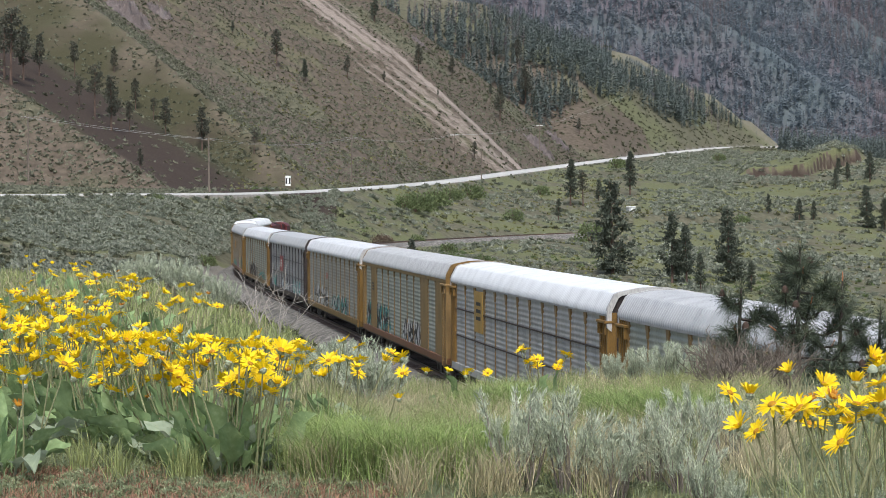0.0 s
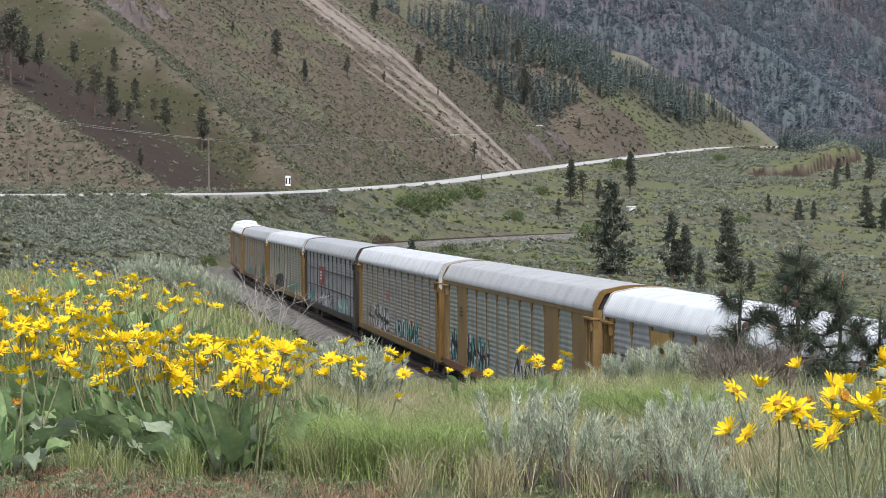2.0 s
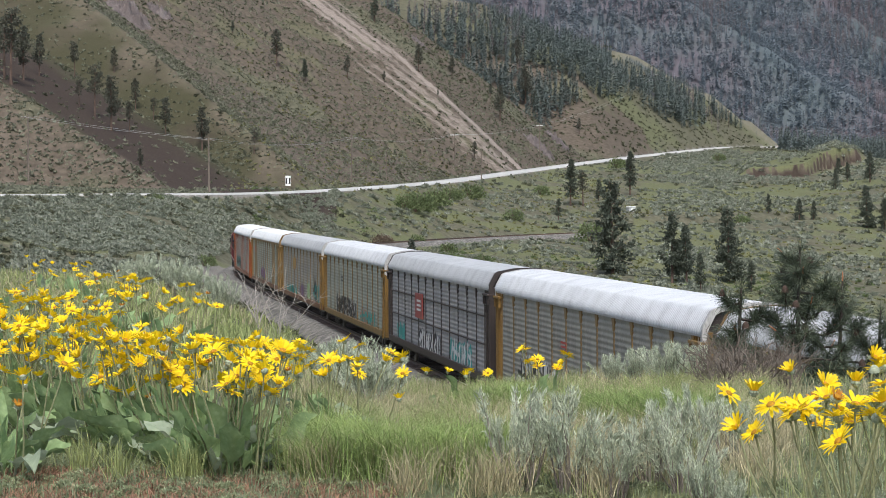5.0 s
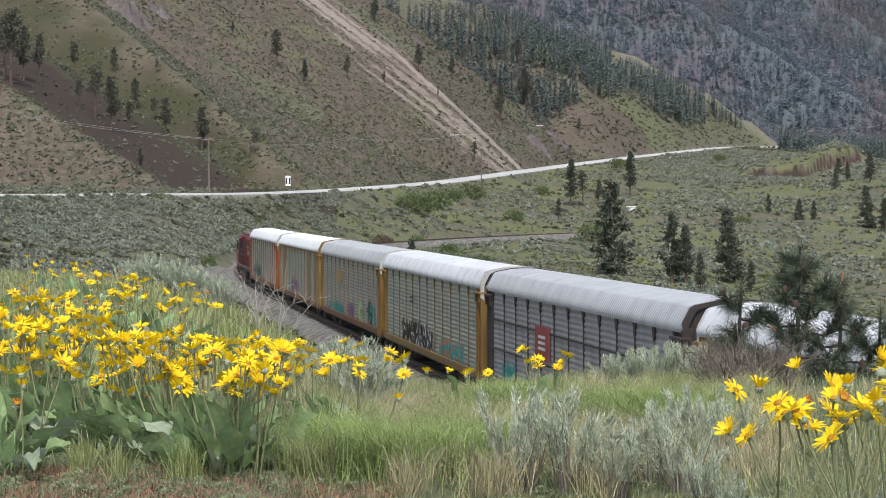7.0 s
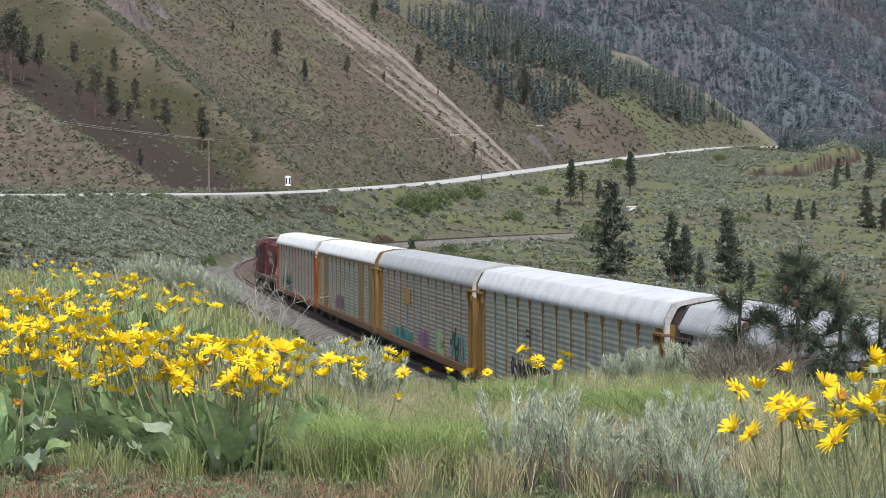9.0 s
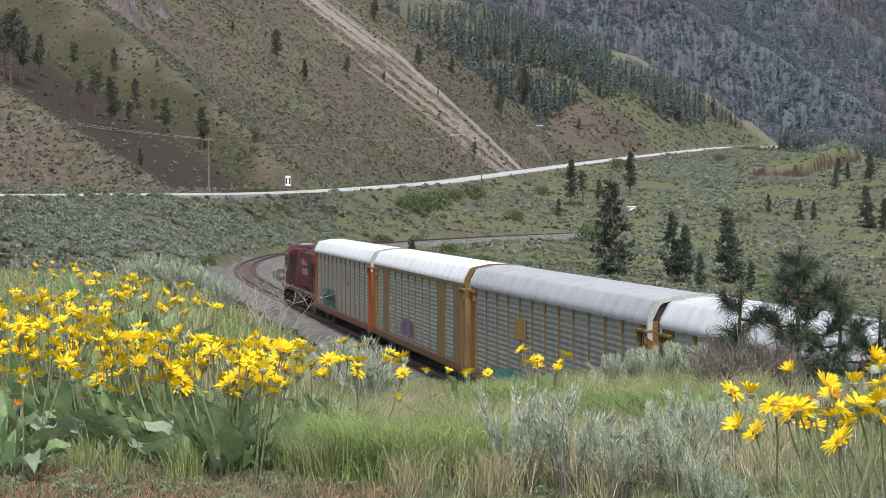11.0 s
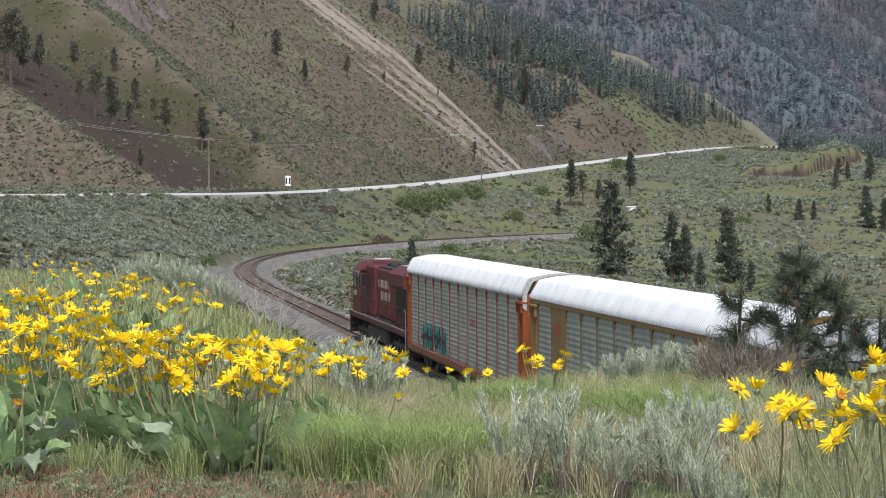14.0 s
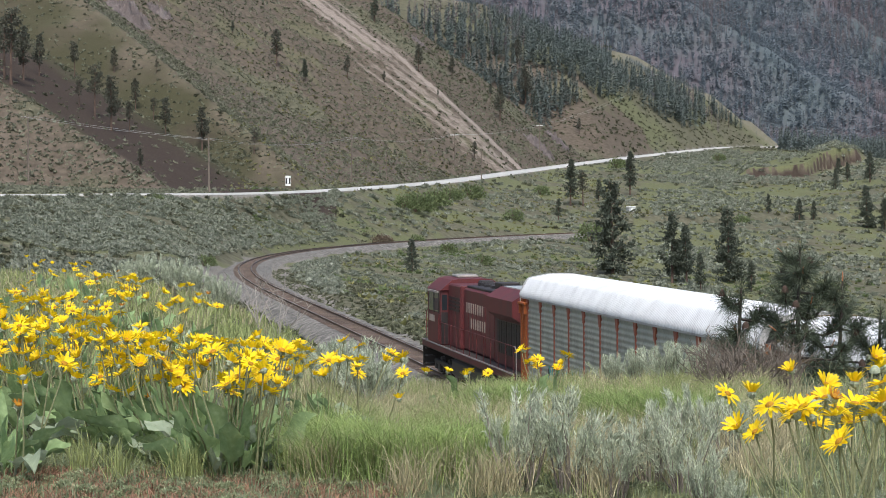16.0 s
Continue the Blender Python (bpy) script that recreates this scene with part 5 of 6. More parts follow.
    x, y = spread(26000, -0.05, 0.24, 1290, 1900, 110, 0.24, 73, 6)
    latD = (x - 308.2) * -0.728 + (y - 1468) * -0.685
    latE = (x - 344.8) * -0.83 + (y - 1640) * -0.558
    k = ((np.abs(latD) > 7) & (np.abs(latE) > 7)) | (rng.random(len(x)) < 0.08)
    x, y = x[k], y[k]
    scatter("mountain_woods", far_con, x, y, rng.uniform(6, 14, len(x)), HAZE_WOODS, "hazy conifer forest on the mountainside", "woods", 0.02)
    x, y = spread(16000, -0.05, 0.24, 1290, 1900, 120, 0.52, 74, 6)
    scatter("mountain_burnt_trees", snags, x, y, rng.uniform(9, 18, len(x)), HAZED_BURNT, "burnt trees on the mountainside, coloured grey for the haze", "woods", 0.02)
    x, y = spread(1100, 0.158, 0.225, 1080, 1420, 60, 0.42, 75, 6)
    scatter("valley_woods", con, x, y, rng.uniform(6, 13, len(x)), HAZED_RIDGE, "dark conifers along the valley beyond the terrace", "woods", 0.02)


far_woods()


def shrub(x, y, h, mat, label):
    n = 900
    t = np.concatenate([shards(n // 2, 0.75, 0.085, int(x * 10) % 97 + 3, 1.0), shards(n // 2, 0.6, 0.085, int(y * 10) % 89 + 5, 1.1) + np.array([0.5, 0.2, 0])])
    z = float(ground_z(np.array([x]), np.array([y]))[0])
    s = tagged(new("shrub"), label, "shrub", "shrubs of the bench")
    stem = bmesh.new()
    for k in range(5):
        tube(stem, [(0, 0, -0.1), (0.3 * math.cos(k * 1.3), 0.3 * math.sin(k * 1.3), 0.6)], [0.03, 0.012], 4)
    part("woody_growth", stem, BARK, s)["kind"] = "stuff"
    part("foliage", mesh_from("foliage", t, np.arange(len(t)).reshape(-1, 3)), mat, s)
    s.matrix_basis = Matrix.Translation((x, y, z)) @ Matrix.Diagonal((h * 0.95, h * 0.95, h * 1.25, 1))


for x, y, h in [(-5.8, 444.2, 4.6), (-2.3, 470.4, 4.4), (6.5, 519.7, 4.2), (15.6, 480.1, 3.0), (27, 586.8, 3.0), (30.7, 440.4, 4.6), (70.1, 498, 3.4), (0.6, 370.7, 2.2), (-5.2, 395.4, 2.1), (6, 338.9, 2.0), (63.1, 768.6, 4.3), (-29.2, 257.3, 1.6), (-43.7, 321.5, 1.3), (-8.1, 439.9, 3.4), (114.4, 878.7, 4.0), (1.5, 500, 3.4)]:
    shrub(x, y, h, SHRUB, "fresh green leafy shrub on the dry slope")
shrub(-11.6, 386.4, 2.6, SHRUB_BROWN, "bare brown shrub above the railway line")

# ---- wires, signs and the trackside hut ----
def utility_pole(x, y, h, arm):
    z = float(ground_z(np.array([x]), np.array([y]))[0])
    p = tagged(new("utility_pole"), "weathered wooden utility pole with a crossarm beside the highway", "utility pole", "poles along the highway")
    part("pole", tube(bmesh.new(), [(0, 0, -0.5), (0, 0, h * 0.5), (0, 0, h)], [0.19, 0.16, 0.12], 8), POLE_WOOD, p)
    a = part("crossarm", boxed(-1.3, 1.3, -0.06, 0.06, h - 0.75, h - 0.6, 0.01), WHITE if arm else POLE_WOOD, p)
    for k in (-1.15, -0.4, 0.4, 1.15):
        part("insulator", tube(bmesh.new(), [(k, 0, h - 0.6), (k, 0, h - 0.45)], [0.05, 0.035], 6), GALV, a)
    p.matrix_basis = pose(x, y, z, 0, 0, 8)
    return Vector((x, y, z + h - 0.5))


tops = [utility_pole(*r) for r in [(-75.9, 387.4, 12.4, 0), (-41.9, 379.1, 9.9, 0), (-22.6, 526.1, 11.5, 0), (3.9, 669.3, 11.5, 1), (35.5, 770.3, 13.0, 1), (113.4, 1123.8, 10.3, 1), (136.9, 1149.9, 11.8, 0), (158.7, 1169.8, 9.8, 0)]]
for a, b in zip(tops, tops[1:]):
    bm = bmesh.new()
    for off in (-1.1, 1.1):
        tube(bm, [a.lerp(b, q) + Vector((off, 0, -(a - b).length * 0.02 * q * (1 - q) * 2)) for q in np.linspace(0, 1, 13)], 0.02, 4)
    me = bpy.data.meshes.new("wire")
    bm.to_mesh(me)
    bm.free()
    me.materials.append(GALV)
    tagged(new("power_line", me), "sagging pair of power lines between wooden poles", "power line", "power lines")
for x, y, h in [(-14.9, 561.8, 7.5), (10.9, 591.7, 8.4)]:
    z = float(ground_z(np.array([x]), np.array([y]))[0])
    p = tagged(new("bare_pole"), "bare dark wooden pole beside the highway", "pole", "bare poles")
    part("pole", tube(bmesh.new(), [(0, 0, -0.5), (0, 0, h)], [0.17, 0.12], 8), POLE_WOOD, p)
    p.matrix_basis = pose(x, y, z)
sx, sy = -31.6, 432.3
sign = tagged(new("road_sign"), "tall white road sign with a black panel", "road sign")
part("board", boxed(-0.55, 0.55, -0.03, 0.03, 0.5, 2.6, 0.01), WHITE, sign)
part("dark_panel", boxed(-0.5, 0.5, -0.045, -0.031, 0.95, 2.15), BLACK, sign, "black panel of the sign")
part("pale_bar", boxed(-0.16, 0.16, -0.05, -0.046, 1.0, 2.1), WHITE, sign)
for k in (-0.4, 0.4):
    part("sign_post", boxed(k - 0.05, k + 0.05, 0.03, 0.12, -0.4, 2.5), POLE_WOOD, sign)
sign.matrix_basis = pose(sx, sy, float(ground_z(np.array([sx]), np.array([sy]))[0]), 0, 0, 5)
hut = tagged(new("relay_hut"), "small pale grey relay hut with a white roof beside the line", "hut")
part("wall", boxed(-1.3, 1.3, -1.0, 1.0, 0, 1.6, 0.03), GALV, hut)
part("roof", boxed(-1.45, 1.45, -1.15, 1.15, 1.6, 1.95, 0.12), WHITE, hut)
part("door", boxed(-0.4, 0.4, -1.03, -1.0, 0.1, 1.5), WHITE, hut)
hut.matrix_basis = pose(46.0, 516.2, float(ground_z(np.array([46.0]), np.array([516.2]))[0]) - 0.1, 0, 0, 20) @ Matrix.Diagonal((0.7, 0.7, 0.7, 1))

# ---- the knoll: flowers, leaves, grass and sagebrush round the camera ----
PETAL = surface("yellow_petals", [(0.3, (0.78, 0.52, 0.004)), (0.55, (0.90, 0.67, 0.008)), (0.75, (0.93, 0.74, 0.02))], 0.55, 0, 12, 90, bump=0.1, depth=0.002, vary=0.14, translucent=0.3)
DISC = surface("golden_flower_disc", [(0.3, (0.24, 0.10, 0.01)), (0.7, (0.50, 0.26, 0.015))], 0.9, 0, 60, 400, bump=0.8, depth=0.003)
WILT = surface("wilted_orange_petals", [(0.3, (0.30, 0.11, 0.01)), (0.7, (0.58, 0.26, 0.02))], 0.7, 0, 12, 90, bump=0.1, vary=0.15)
CALYX = surface("woolly_green_calyx", [(0.3, (0.20, 0.24, 0.15)), (0.7, (0.42, 0.45, 0.34))], 0.95, 0, 40, 300, bump=0.5, depth=0.003)
STEM = surface("hairy_flower_stem", [(0.3, (0.13, 0.15, 0.06)), (0.7, (0.30, 0.29, 0.17))], 0.9, 0, 10, 90, bump=0.3, depth=0.002, vary=0.2)
SILVER_LEAF = surface("silvery_balsam_leaf", [(0.3, (0.25, 0.31, 0.2)), (0.55, (0.36, 0.42, 0.3)), (0.75, (0.48, 0.53, 0.42))], 0.8, 0, 6, 60, bump=0.4, depth=0.004, vary=0.2, translucent=0.3, spec=0.2)
LEAF = surface("grey_green_balsam_leaf", [(0.3, (0.16, 0.24, 0.095)), (0.55, (0.28, 0.38, 0.175)), (0.75, (0.45, 0.53, 0.32))], 0.75, 0, 6, 60, bump=0.35, depth=0.004, vary=0.25, translucent=0.35, spec=0.25)
GRASS_GREEN = surface("green_bunch_grass", [(0.3, (0.16, 0.2, 0.065)), (0.7, (0.38, 0.41, 0.18))], 0.75, 0, 1.5, 20, bump=0, vary=0.35, translucent=0.25)
GRASS_DRY = surface("dry_tan_grass", [(0.3, (0.30, 0.26, 0.14)), (0.7, (0.52, 0.47, 0.31))], 0.85, 0, 1.5, 20, bump=0, vary=0.3, translucent=0.2)
GRASS_GREY = surface("grey_green_low_growth", [(0.3, (0.09, 0.12, 0.06)), (0.7, (0.27, 0.31, 0.19))], 0.85, 0, 1.5, 20, bump=0, vary=0.35, translucent=0.2)
SAGE = surface("silver_sage_leaves", [(0.3, (0.28, 0.315, 0.215)), (0.55, (0.43, 0.465, 0.345)), (0.75, (0.57, 0.595, 0.48))], 0.85, 0, 5, 40, bump=0, vary=0.3, translucent=0.15)
TWIG = surface("grey_dead_twig", [(0.3, (0.12, 0.095, 0.08)), (0.7, (0.3, 0.26, 0.22))], 0.9, 0, 8, 60, bump=0.2, depth=0.003, vary=0.25)
CONE = surface("dark_pine_cone", [(0.3, (0.025, 0.016, 0.012)), (0.7, (0.08, 0.05, 0.035))], 0.8, 0, 30, 120)
NEEDLE_NEAR = surface("long_pine_needles", [(0.3, (0.03, 0.042, 0.026)), (0.55, (0.065, 0.082, 0.05)), (0.75, (0.14, 0.155, 0.1))], 0.55, 0, 2, 10, bump=0, vary=0.4)
BUD = surface("rusty_pine_candle", [(0.3, (0.25, 0.10, 0.05)), (0.7, (0.42, 0.2, 0.1))], 0.8, 0, 8, 50)


def gz(x, y):
    return float(ground_z(np.array([x]), np.array([y]))[0])


def petal_ring(seed, n, length, cup, droop=0.0, ragged=0.1):
    """Rays of a flower head: pointed, folded along the middle, set round a cup."""
    g = np.random.default_rng(seed)
    v, f = [], []
    for layer in range(2):
        for k in range(n):
            a = 2 * math.pi * (k + 0.5 * layer + g.uniform(-0.25, 0.25)) / n
            L, w = length * g.uniform(1 - ragged * 2, 1 + ragged) * (1 - 0.12 * layer), length * 0.105 * g.uniform(0.8, 1.25)
            up = cup + 0.2 * layer + g.normal(0, 0.12)
            ca, sa = math.cos(a), math.sin(a)
            b = len(v)
            for q, ww in ((0.12, 0.5), (0.45, 1.0), (0.8, 0.85), (1.0, 0.12)):
                r = 0.008 + L * q * math.cos(up - droop * q)
                z = L * q * math.sin(up - droop * q)
                fold = w * ww * 0.35
                for sgn, lift in ((-1, fold), (0, 0), (1, fold)):
                    v.append((r * ca - sgn * w * ww * sa, r * sa + sgn * w * ww * ca, z + lift))
            for i in range(3):
                for j in range(2):
                    f.append((b + 3 * i + j, b + 3 * i + j + 1, b + 3 * i + j + 4, b + 3 * i + j + 3))
    return mesh_from("flower_head", v, np.array(f), smooth=False)


def dome(name, r, h, z0, mat, seed=1, rings=4, seg=10):
    g = np.random.default_rng(seed)
    v = [(0, 0, z0 + h)]
    for i in range(1, rings + 1):
        q = i / rings * math.pi / 2
        for k in range(seg):
            a = 2 * math.pi * k / seg
            rr = r * math.sin(q) * g.uniform(0.9, 1.1)
            v.append((rr * math.cos(a), rr * math.sin(a), z0 + h * math.cos(q)))
    f = [(0, 1 + k, 1 + (k + 1) % seg) for k in range(seg)]
    for i in range(rings - 1):
        b = 1 + i * seg
        f += [(b + k, b + seg + k, b + seg + (k + 1) % seg, b + (k + 1) % seg) for k in range(seg)]
    me = mesh_from(name, v, f, [mat], smooth=True)
    return me


HEADS = []
for k, (n, L, cup, mat) in enumerate([(11, 0.049, 0.5, PETAL), (12, 0.052, 0.35, PETAL), (10, 0.048, 0.75, PETAL), (12, 0.05, 0.15, PETAL), (9, 0.046, 0.95, PETAL), (9, 0.024, 0.9, WILT)]):
    me = petal_ring(300 + k, n, L, cup, 0.15)
    me.materials.append(mat)
    HEADS.append(me)
DISC_ME = dome("disc", 0.013, 0.007, 0.003, DISC, 5)


def calyx_mesh(seed):
    g = np.random.default_rng(seed)
    v, f = [], []
    for i, (r, z) in enumerate(((0.003, -0.018), (0.011, -0.013), (0.015, -0.004), (0.013, 0.003))):
        for k in range(9):
            a = 2 * math.pi * k / 9
            v.append((r * math.cos(a), r * math.sin(a), z))
    for i in range(3):
        f += [(i * 9 + k, i * 9 + (k + 1) % 9, i * 9 + 9 + (k + 1) % 9, i * 9 + 9 + k) for k in range(9)]
    for k in range(16):
        a, b = g.uniform(0, 6.28), len(v)
        for da, r, z in ((-0.2, 0.012, -0.008), (0.2, 0.012, -0.008), (0, 0.026, g.uniform(-0.014, 0.006))):
            v.append((r * math.cos(a + da), r * math.sin(a + da), z))
        f.append((b, b + 1, b + 2))
    return mesh_from("calyx", v, f, [CALYX])


CALYX_ME = calyx_mesh(4)


def leaf_mesh(seed, L=0.26, W=0.062):
    """An arrow-shaped leaf on a stalk, arching outward along +X."""
    g = np.random.default_rng(seed)
    bend, lift, twist = g.uniform(0.3, 1.7), g.uniform(1.0, 1.5), g.uniform(-1.1, 1.1)
    n, v, f = 10, [], []
    x = z = 0.0
    ang = lift
    pts = []
    total = L * 1.7
    for i in range(n + 1):
        pts.append((x, z, ang))
        ang -= bend / n * (0.3 + 1.4 * i / n)
        x += math.cos(ang) * total / n
        z += math.sin(ang) * total / n
    for i, (px, pz, a) in enumerate(pts):
        q = i / n
        w = 0.004 if q < 0.38 else W * math.sin(math.pi * min(1, (1 - q) / 0.62 * 0.78 + 0.0)) ** 0.8 * (1.15 if q < 0.5 else 1.0) + 0.001
        fold = (0.2 + 0.5 * ((seed * 0.37) % 1)) * w + 0.012 * math.sin(q * 14 + seed)
        tw = twist * q
        for sgn in (-1, -0.5, 0, 0.5, 1):
            yy, hh = sgn * w, abs(sgn) * fold + 0.006 * math.sin(9 * q + sgn * 3 + seed) * (w > 0.01)
            v.append((px - math.sin(a) * (hh + yy * math.sin(tw)), yy * math.cos(tw), pz + math.cos(a) * (hh + yy * math.sin(tw))))
    for i in range(n):
        for j in range(4):
            f.append((5 * i + j, 5 * i + j + 1, 5 * i + j + 6, 5 * i + j + 5))
    return mesh_from("leaf", v, np.array(f), [SILVER_LEAF if seed % 4 == 1 else LEAF], smooth=True)


LEAVES = [leaf_mesh(400 + k, 0.12 + 0.02 * (k % 4), 0.028 + 0.008 * (k % 3)) for k in range(12)]


def stem_mesh(seed, h):
    g = np.random.default_rng(seed)
    a = g.normal(0, 0.05, 2)
    bm = tube(bmesh.new(), [(0, 0, 0), (a[0] * 0.3, a[1] * 0.3, h * 0.4), (a[0], a[1], h * 0.8), (a[0] * 1.2, a[1] * 1.2, h)], [0.0042, 0.0036, 0.003, 0.0035], 5)
    me = bpy.data.meshes.new("stem")
    bm.to_mesh(me)
    bm.free()
    me.materials.append(STEM)
    return me, (a[0] * 1.2, a[1] * 1.2, h)


STEMS = [stem_mesh(500 + k, 0.30 + 0.03 * k) for k in range(9)]
BUD_ME = dome("flower_bud", 0.017, 0.024, -0.004, CALYX, 9, 5, 12)
PLANTS = []


def balsamroot(x, y, heads, leaves, seed, spread_r=0.16, tall=(0, 9), scale=1.0, sway=1.0, label="yellow balsamroot in bloom with large grey-green leaves"):
    g = random.Random(seed)
    p = tagged(new("balsamroot_plant"), label, "wildflower", "balsamroot of the knoll")
    for k in range(leaves):
        a = 2 * math.pi * (k + g.uniform(-0.3, 0.3)) / max(1, leaves)
        r = g.uniform(0.0, 0.17)
        lf = part("leaf", g.choice(LEAVES), None, p)
        lf.matrix_local = Matrix.Translation((r * math.cos(a), r * math.sin(a), -0.01)) @ Matrix.Rotation(a, 4, "Z") @ Matrix.Rotation(g.uniform(-0.35, 0.4), 4, "Y") @ Matrix.Diagonal((*([g.uniform(0.6, 1.25)] * 3), 1))
    for k in range(heads):
        me, tip = STEMS[g.randrange(*tall)]
        a, r = g.uniform(0, 6.28), spread_r * math.sqrt(g.random())
        m = Matrix.Translation((r * math.cos(a), r * math.sin(a), -0.01)) @ Matrix.Rotation(a, 4, "Z") @ Matrix.Rotation(g.uniform(0.0, 0.28), 4, "Y")
        st = part("stem", me, None, p)
        st.matrix_local = m
        if sway > 2 and g.random() < 0.1:
            part("flower_bud", BUD_ME, None, p, "woolly grey-green bud").matrix_local = Matrix.Translation(m @ Vector(tip)) @ Matrix.Rotation(g.uniform(-0.4, 0.4), 4, "X")
            continue
        wilted = g.random() < 0.08
        hd = part("flower_head", HEADS[5] if wilted else HEADS[g.randrange(5)], None, p, "wilted orange flower head" if wilted else "")
        # heads look up and towards the light behind the camera
        hd.matrix_local = Matrix.Translation(m @ Vector(tip)) @ Matrix.Rotation(g.uniform(-0.55, 0.7), 4, "X") @ Matrix.Rotation(g.uniform(-0.65, 0.65), 4, "Y") @ Matrix.Rotation(g.uniform(0, 6.28), 4, "Z") @ Matrix.Diagonal((*([g.uniform(0.85, 1.15)] * 3), 1))
        part("disc", DISC_ME, None, hd)
        part("calyx", CALYX_ME, None, hd)
    m = Matrix.Translation((x, y, gz(x, y))) @ Matrix.Rotation(g.uniform(-0.5, 0.5), 4, "Z")
    p.matrix_basis = m @ Matrix.Diagonal((scale, scale, scale, 1))
    PLANTS.append((p, m, sway * scale, seed))
    return p


def on(bearing, d):
    """A place by its bearing's tangent and its distance."""
    return bearing * d, d


g5 = random.Random(55)
# the big drift of flowers on the near slope
for i in range(20):
    x, y = on(-0.212 + 0.118 * ((i * 0.618) % 1), 8.4 + 2.4 * ((i * 0.377) % 1))
    balsamroot(x, y, g5.randrange(8, 13), g5.randrange(26, 34), 600 + i, 0.18, (0 if i % 3 == 0 else 2, 9), 1.0, 1.0)
for i in range(9):
    x, y = on(-0.10 + 0.062 * ((i * 0.618 + 0.2) % 1), 9.4 + 2.4 * ((i * 0.377) % 1))
    balsamroot(x, y, g5.randrange(5, 9), g5.randrange(2, 6), 640 + i, 0.18, (4, 9), 0.88, 1.0)
# further back, smaller in the distance
for i in range(15):
    x, y = on(-0.215 + 0.10 * ((i * 0.618 + 0.5) % 1), 13.0 + 6.0 * ((i * 0.377) % 1))
    balsamroot(x, y, g5.randrange(5, 9), g5.randrange(6, 10), 660 + i, 0.22, (3, 9), 1.0, 1.0)
for i in range(5):
    x, y = on(-0.21 + 0.06 * ((i * 0.618 + 0.1) % 1), 21 + 8.0 * ((i * 0.377) % 1))
    balsamroot(x, y, g5.randrange(3, 6), g5.randrange(6, 10), 680 + i, 0.25, (2, 7), 1.0, 0.6)
# tall heads close by the camera
for i, (b, d, n) in enumerate([(0.176, 6.6, 6), (0.185, 6.3, 8), (0.196, 6.6, 9), (0.207, 6.4, 10), (0.216, 6.8, 9), (0.19, 7.2, 7)]):
    balsamroot(*on(b, d), n, 0, 700 + i, 0.14, (5, 9), 1.06, 2.3, "tall balsamroot flowers on bare stems close by")
# a few by themselves at the edge of the knoll
for i, (b, d, n) in enumerate([(0.0455, 13.0, 4), (0.049, 13.2, 5), (0.012, 14.0, 3), (-0.004, 14.2, 2), (-0.028, 9.2, 1)]):
    balsamroot(*on(b, d), n, 2, 720 + i, 0.10 if i > 1 else 0.05, (1, 4 if i > 1 else 9), 0.85, 0.8, "small yellow balsamroot among the grass")


def blades(name, n, region, height, width, mat, seed, label, clumps=0, lean=0.5):
    """Grass as bent tapering blades; region gives places from random numbers."""
    g = np.random.default_rng(seed)
    x, y = region(g, n)
    h = g.uniform(*height, len(x)) * g.uniform(0.7, 1.1, len(x))
    z = ground_z(x, y) - 0.01
    a, l = g.uniform(0, 2 * math.pi, len(x)), np.abs(g.normal(0, lean, len(x)))
    dx, dy = np.cos(a) * l * h, np.sin(a) * l * h
    b = g.uniform(0, 2 * math.pi, len(x))
    wx, wy = np.cos(b) * width, np.sin(b) * width
    P = lambda q, s, bend: np.stack([x + dx * bend + wx * s, y + dy * bend + wy * s, z + h * q], -1)
    v = np.stack([P(0, -1, 0), P(0, 1, 0), P(0.55, 0.8, 0.3), P(0.55, -0.8, 0.3), P(1 - 0.2 * 1, 0.0, 1.0)], 1)
    i = np.arange(len(x))[:, None] * 5
    f = np.concatenate([i + np.array([[0, 1, 2]]), i + np.array([[0, 2, 3]]), i + np.array([[3, 2, 4]])])
    return tagged(new(name, mesh_from(name, v.reshape(-1, 3), f, [mat])), label, "grass", kind="stuff")


def sector(b0, b1, d0, d1, clump=0.0, per=1, patch=0.0, seed=1):
    def pick(g, n):
        m = n // per
        b = g.uniform(b0, b1, m)
        d = np.sqrt(g.uniform(d0 ** 2, d1 ** 2, m))
        x, y = b * d, d
        if patch:
            k = fbm(x / 0.9, y / 0.9, seed) > patch
            x, y = x[k], y[k]
        x, y = np.repeat(x, per), np.repeat(y, per)
        return x + g.normal(0, clump, len(x)), y + g.normal(0, clump, len(x))
    return pick


def clumps(places, per, reach):
    """Places of blades in tussocks; places are (bearing, distance, size)."""
    def pick(g, n):
        xs, ys = [], []
        for b, d, r in places:
            m = int(per * r * r)
            xs.append(b * d + g.normal(0, reach * r, m))
            ys.append(d + g.normal(0, reach * r, m))
        return np.concatenate(xs), np.concatenate(ys)
    return pick


g6 = random.Random(66)
GREEN_SPOTS = [(-0.053, 8.9, 1.0), (-0.044, 8.4, 1.1), (-0.036, 8.8, 0.9), (-0.029, 8.3, 0.9), (-0.06, 9.3, 0.8), (0.0, 8.35, 0.9), (0.012, 8.5, 1.1), (0.022, 8.8, 0.8), (0.086, 10.8, 1.3), (0.1, 10.4, 1.2), (0.075, 11.4, 1.1), (0.112, 11.0, 1.1), (0.03, 12.8, 1.1), (0.02, 13.4, 1.0), (0.04, 13.6, 0.9), (0.125, 10.2, 0.9)]
DRY_SPOTS = [(g6.uniform(-0.06, 0.16), g6.uniform(7.8, 13.5), g6.uniform(0.5, 0.9)) for _ in range(110)]
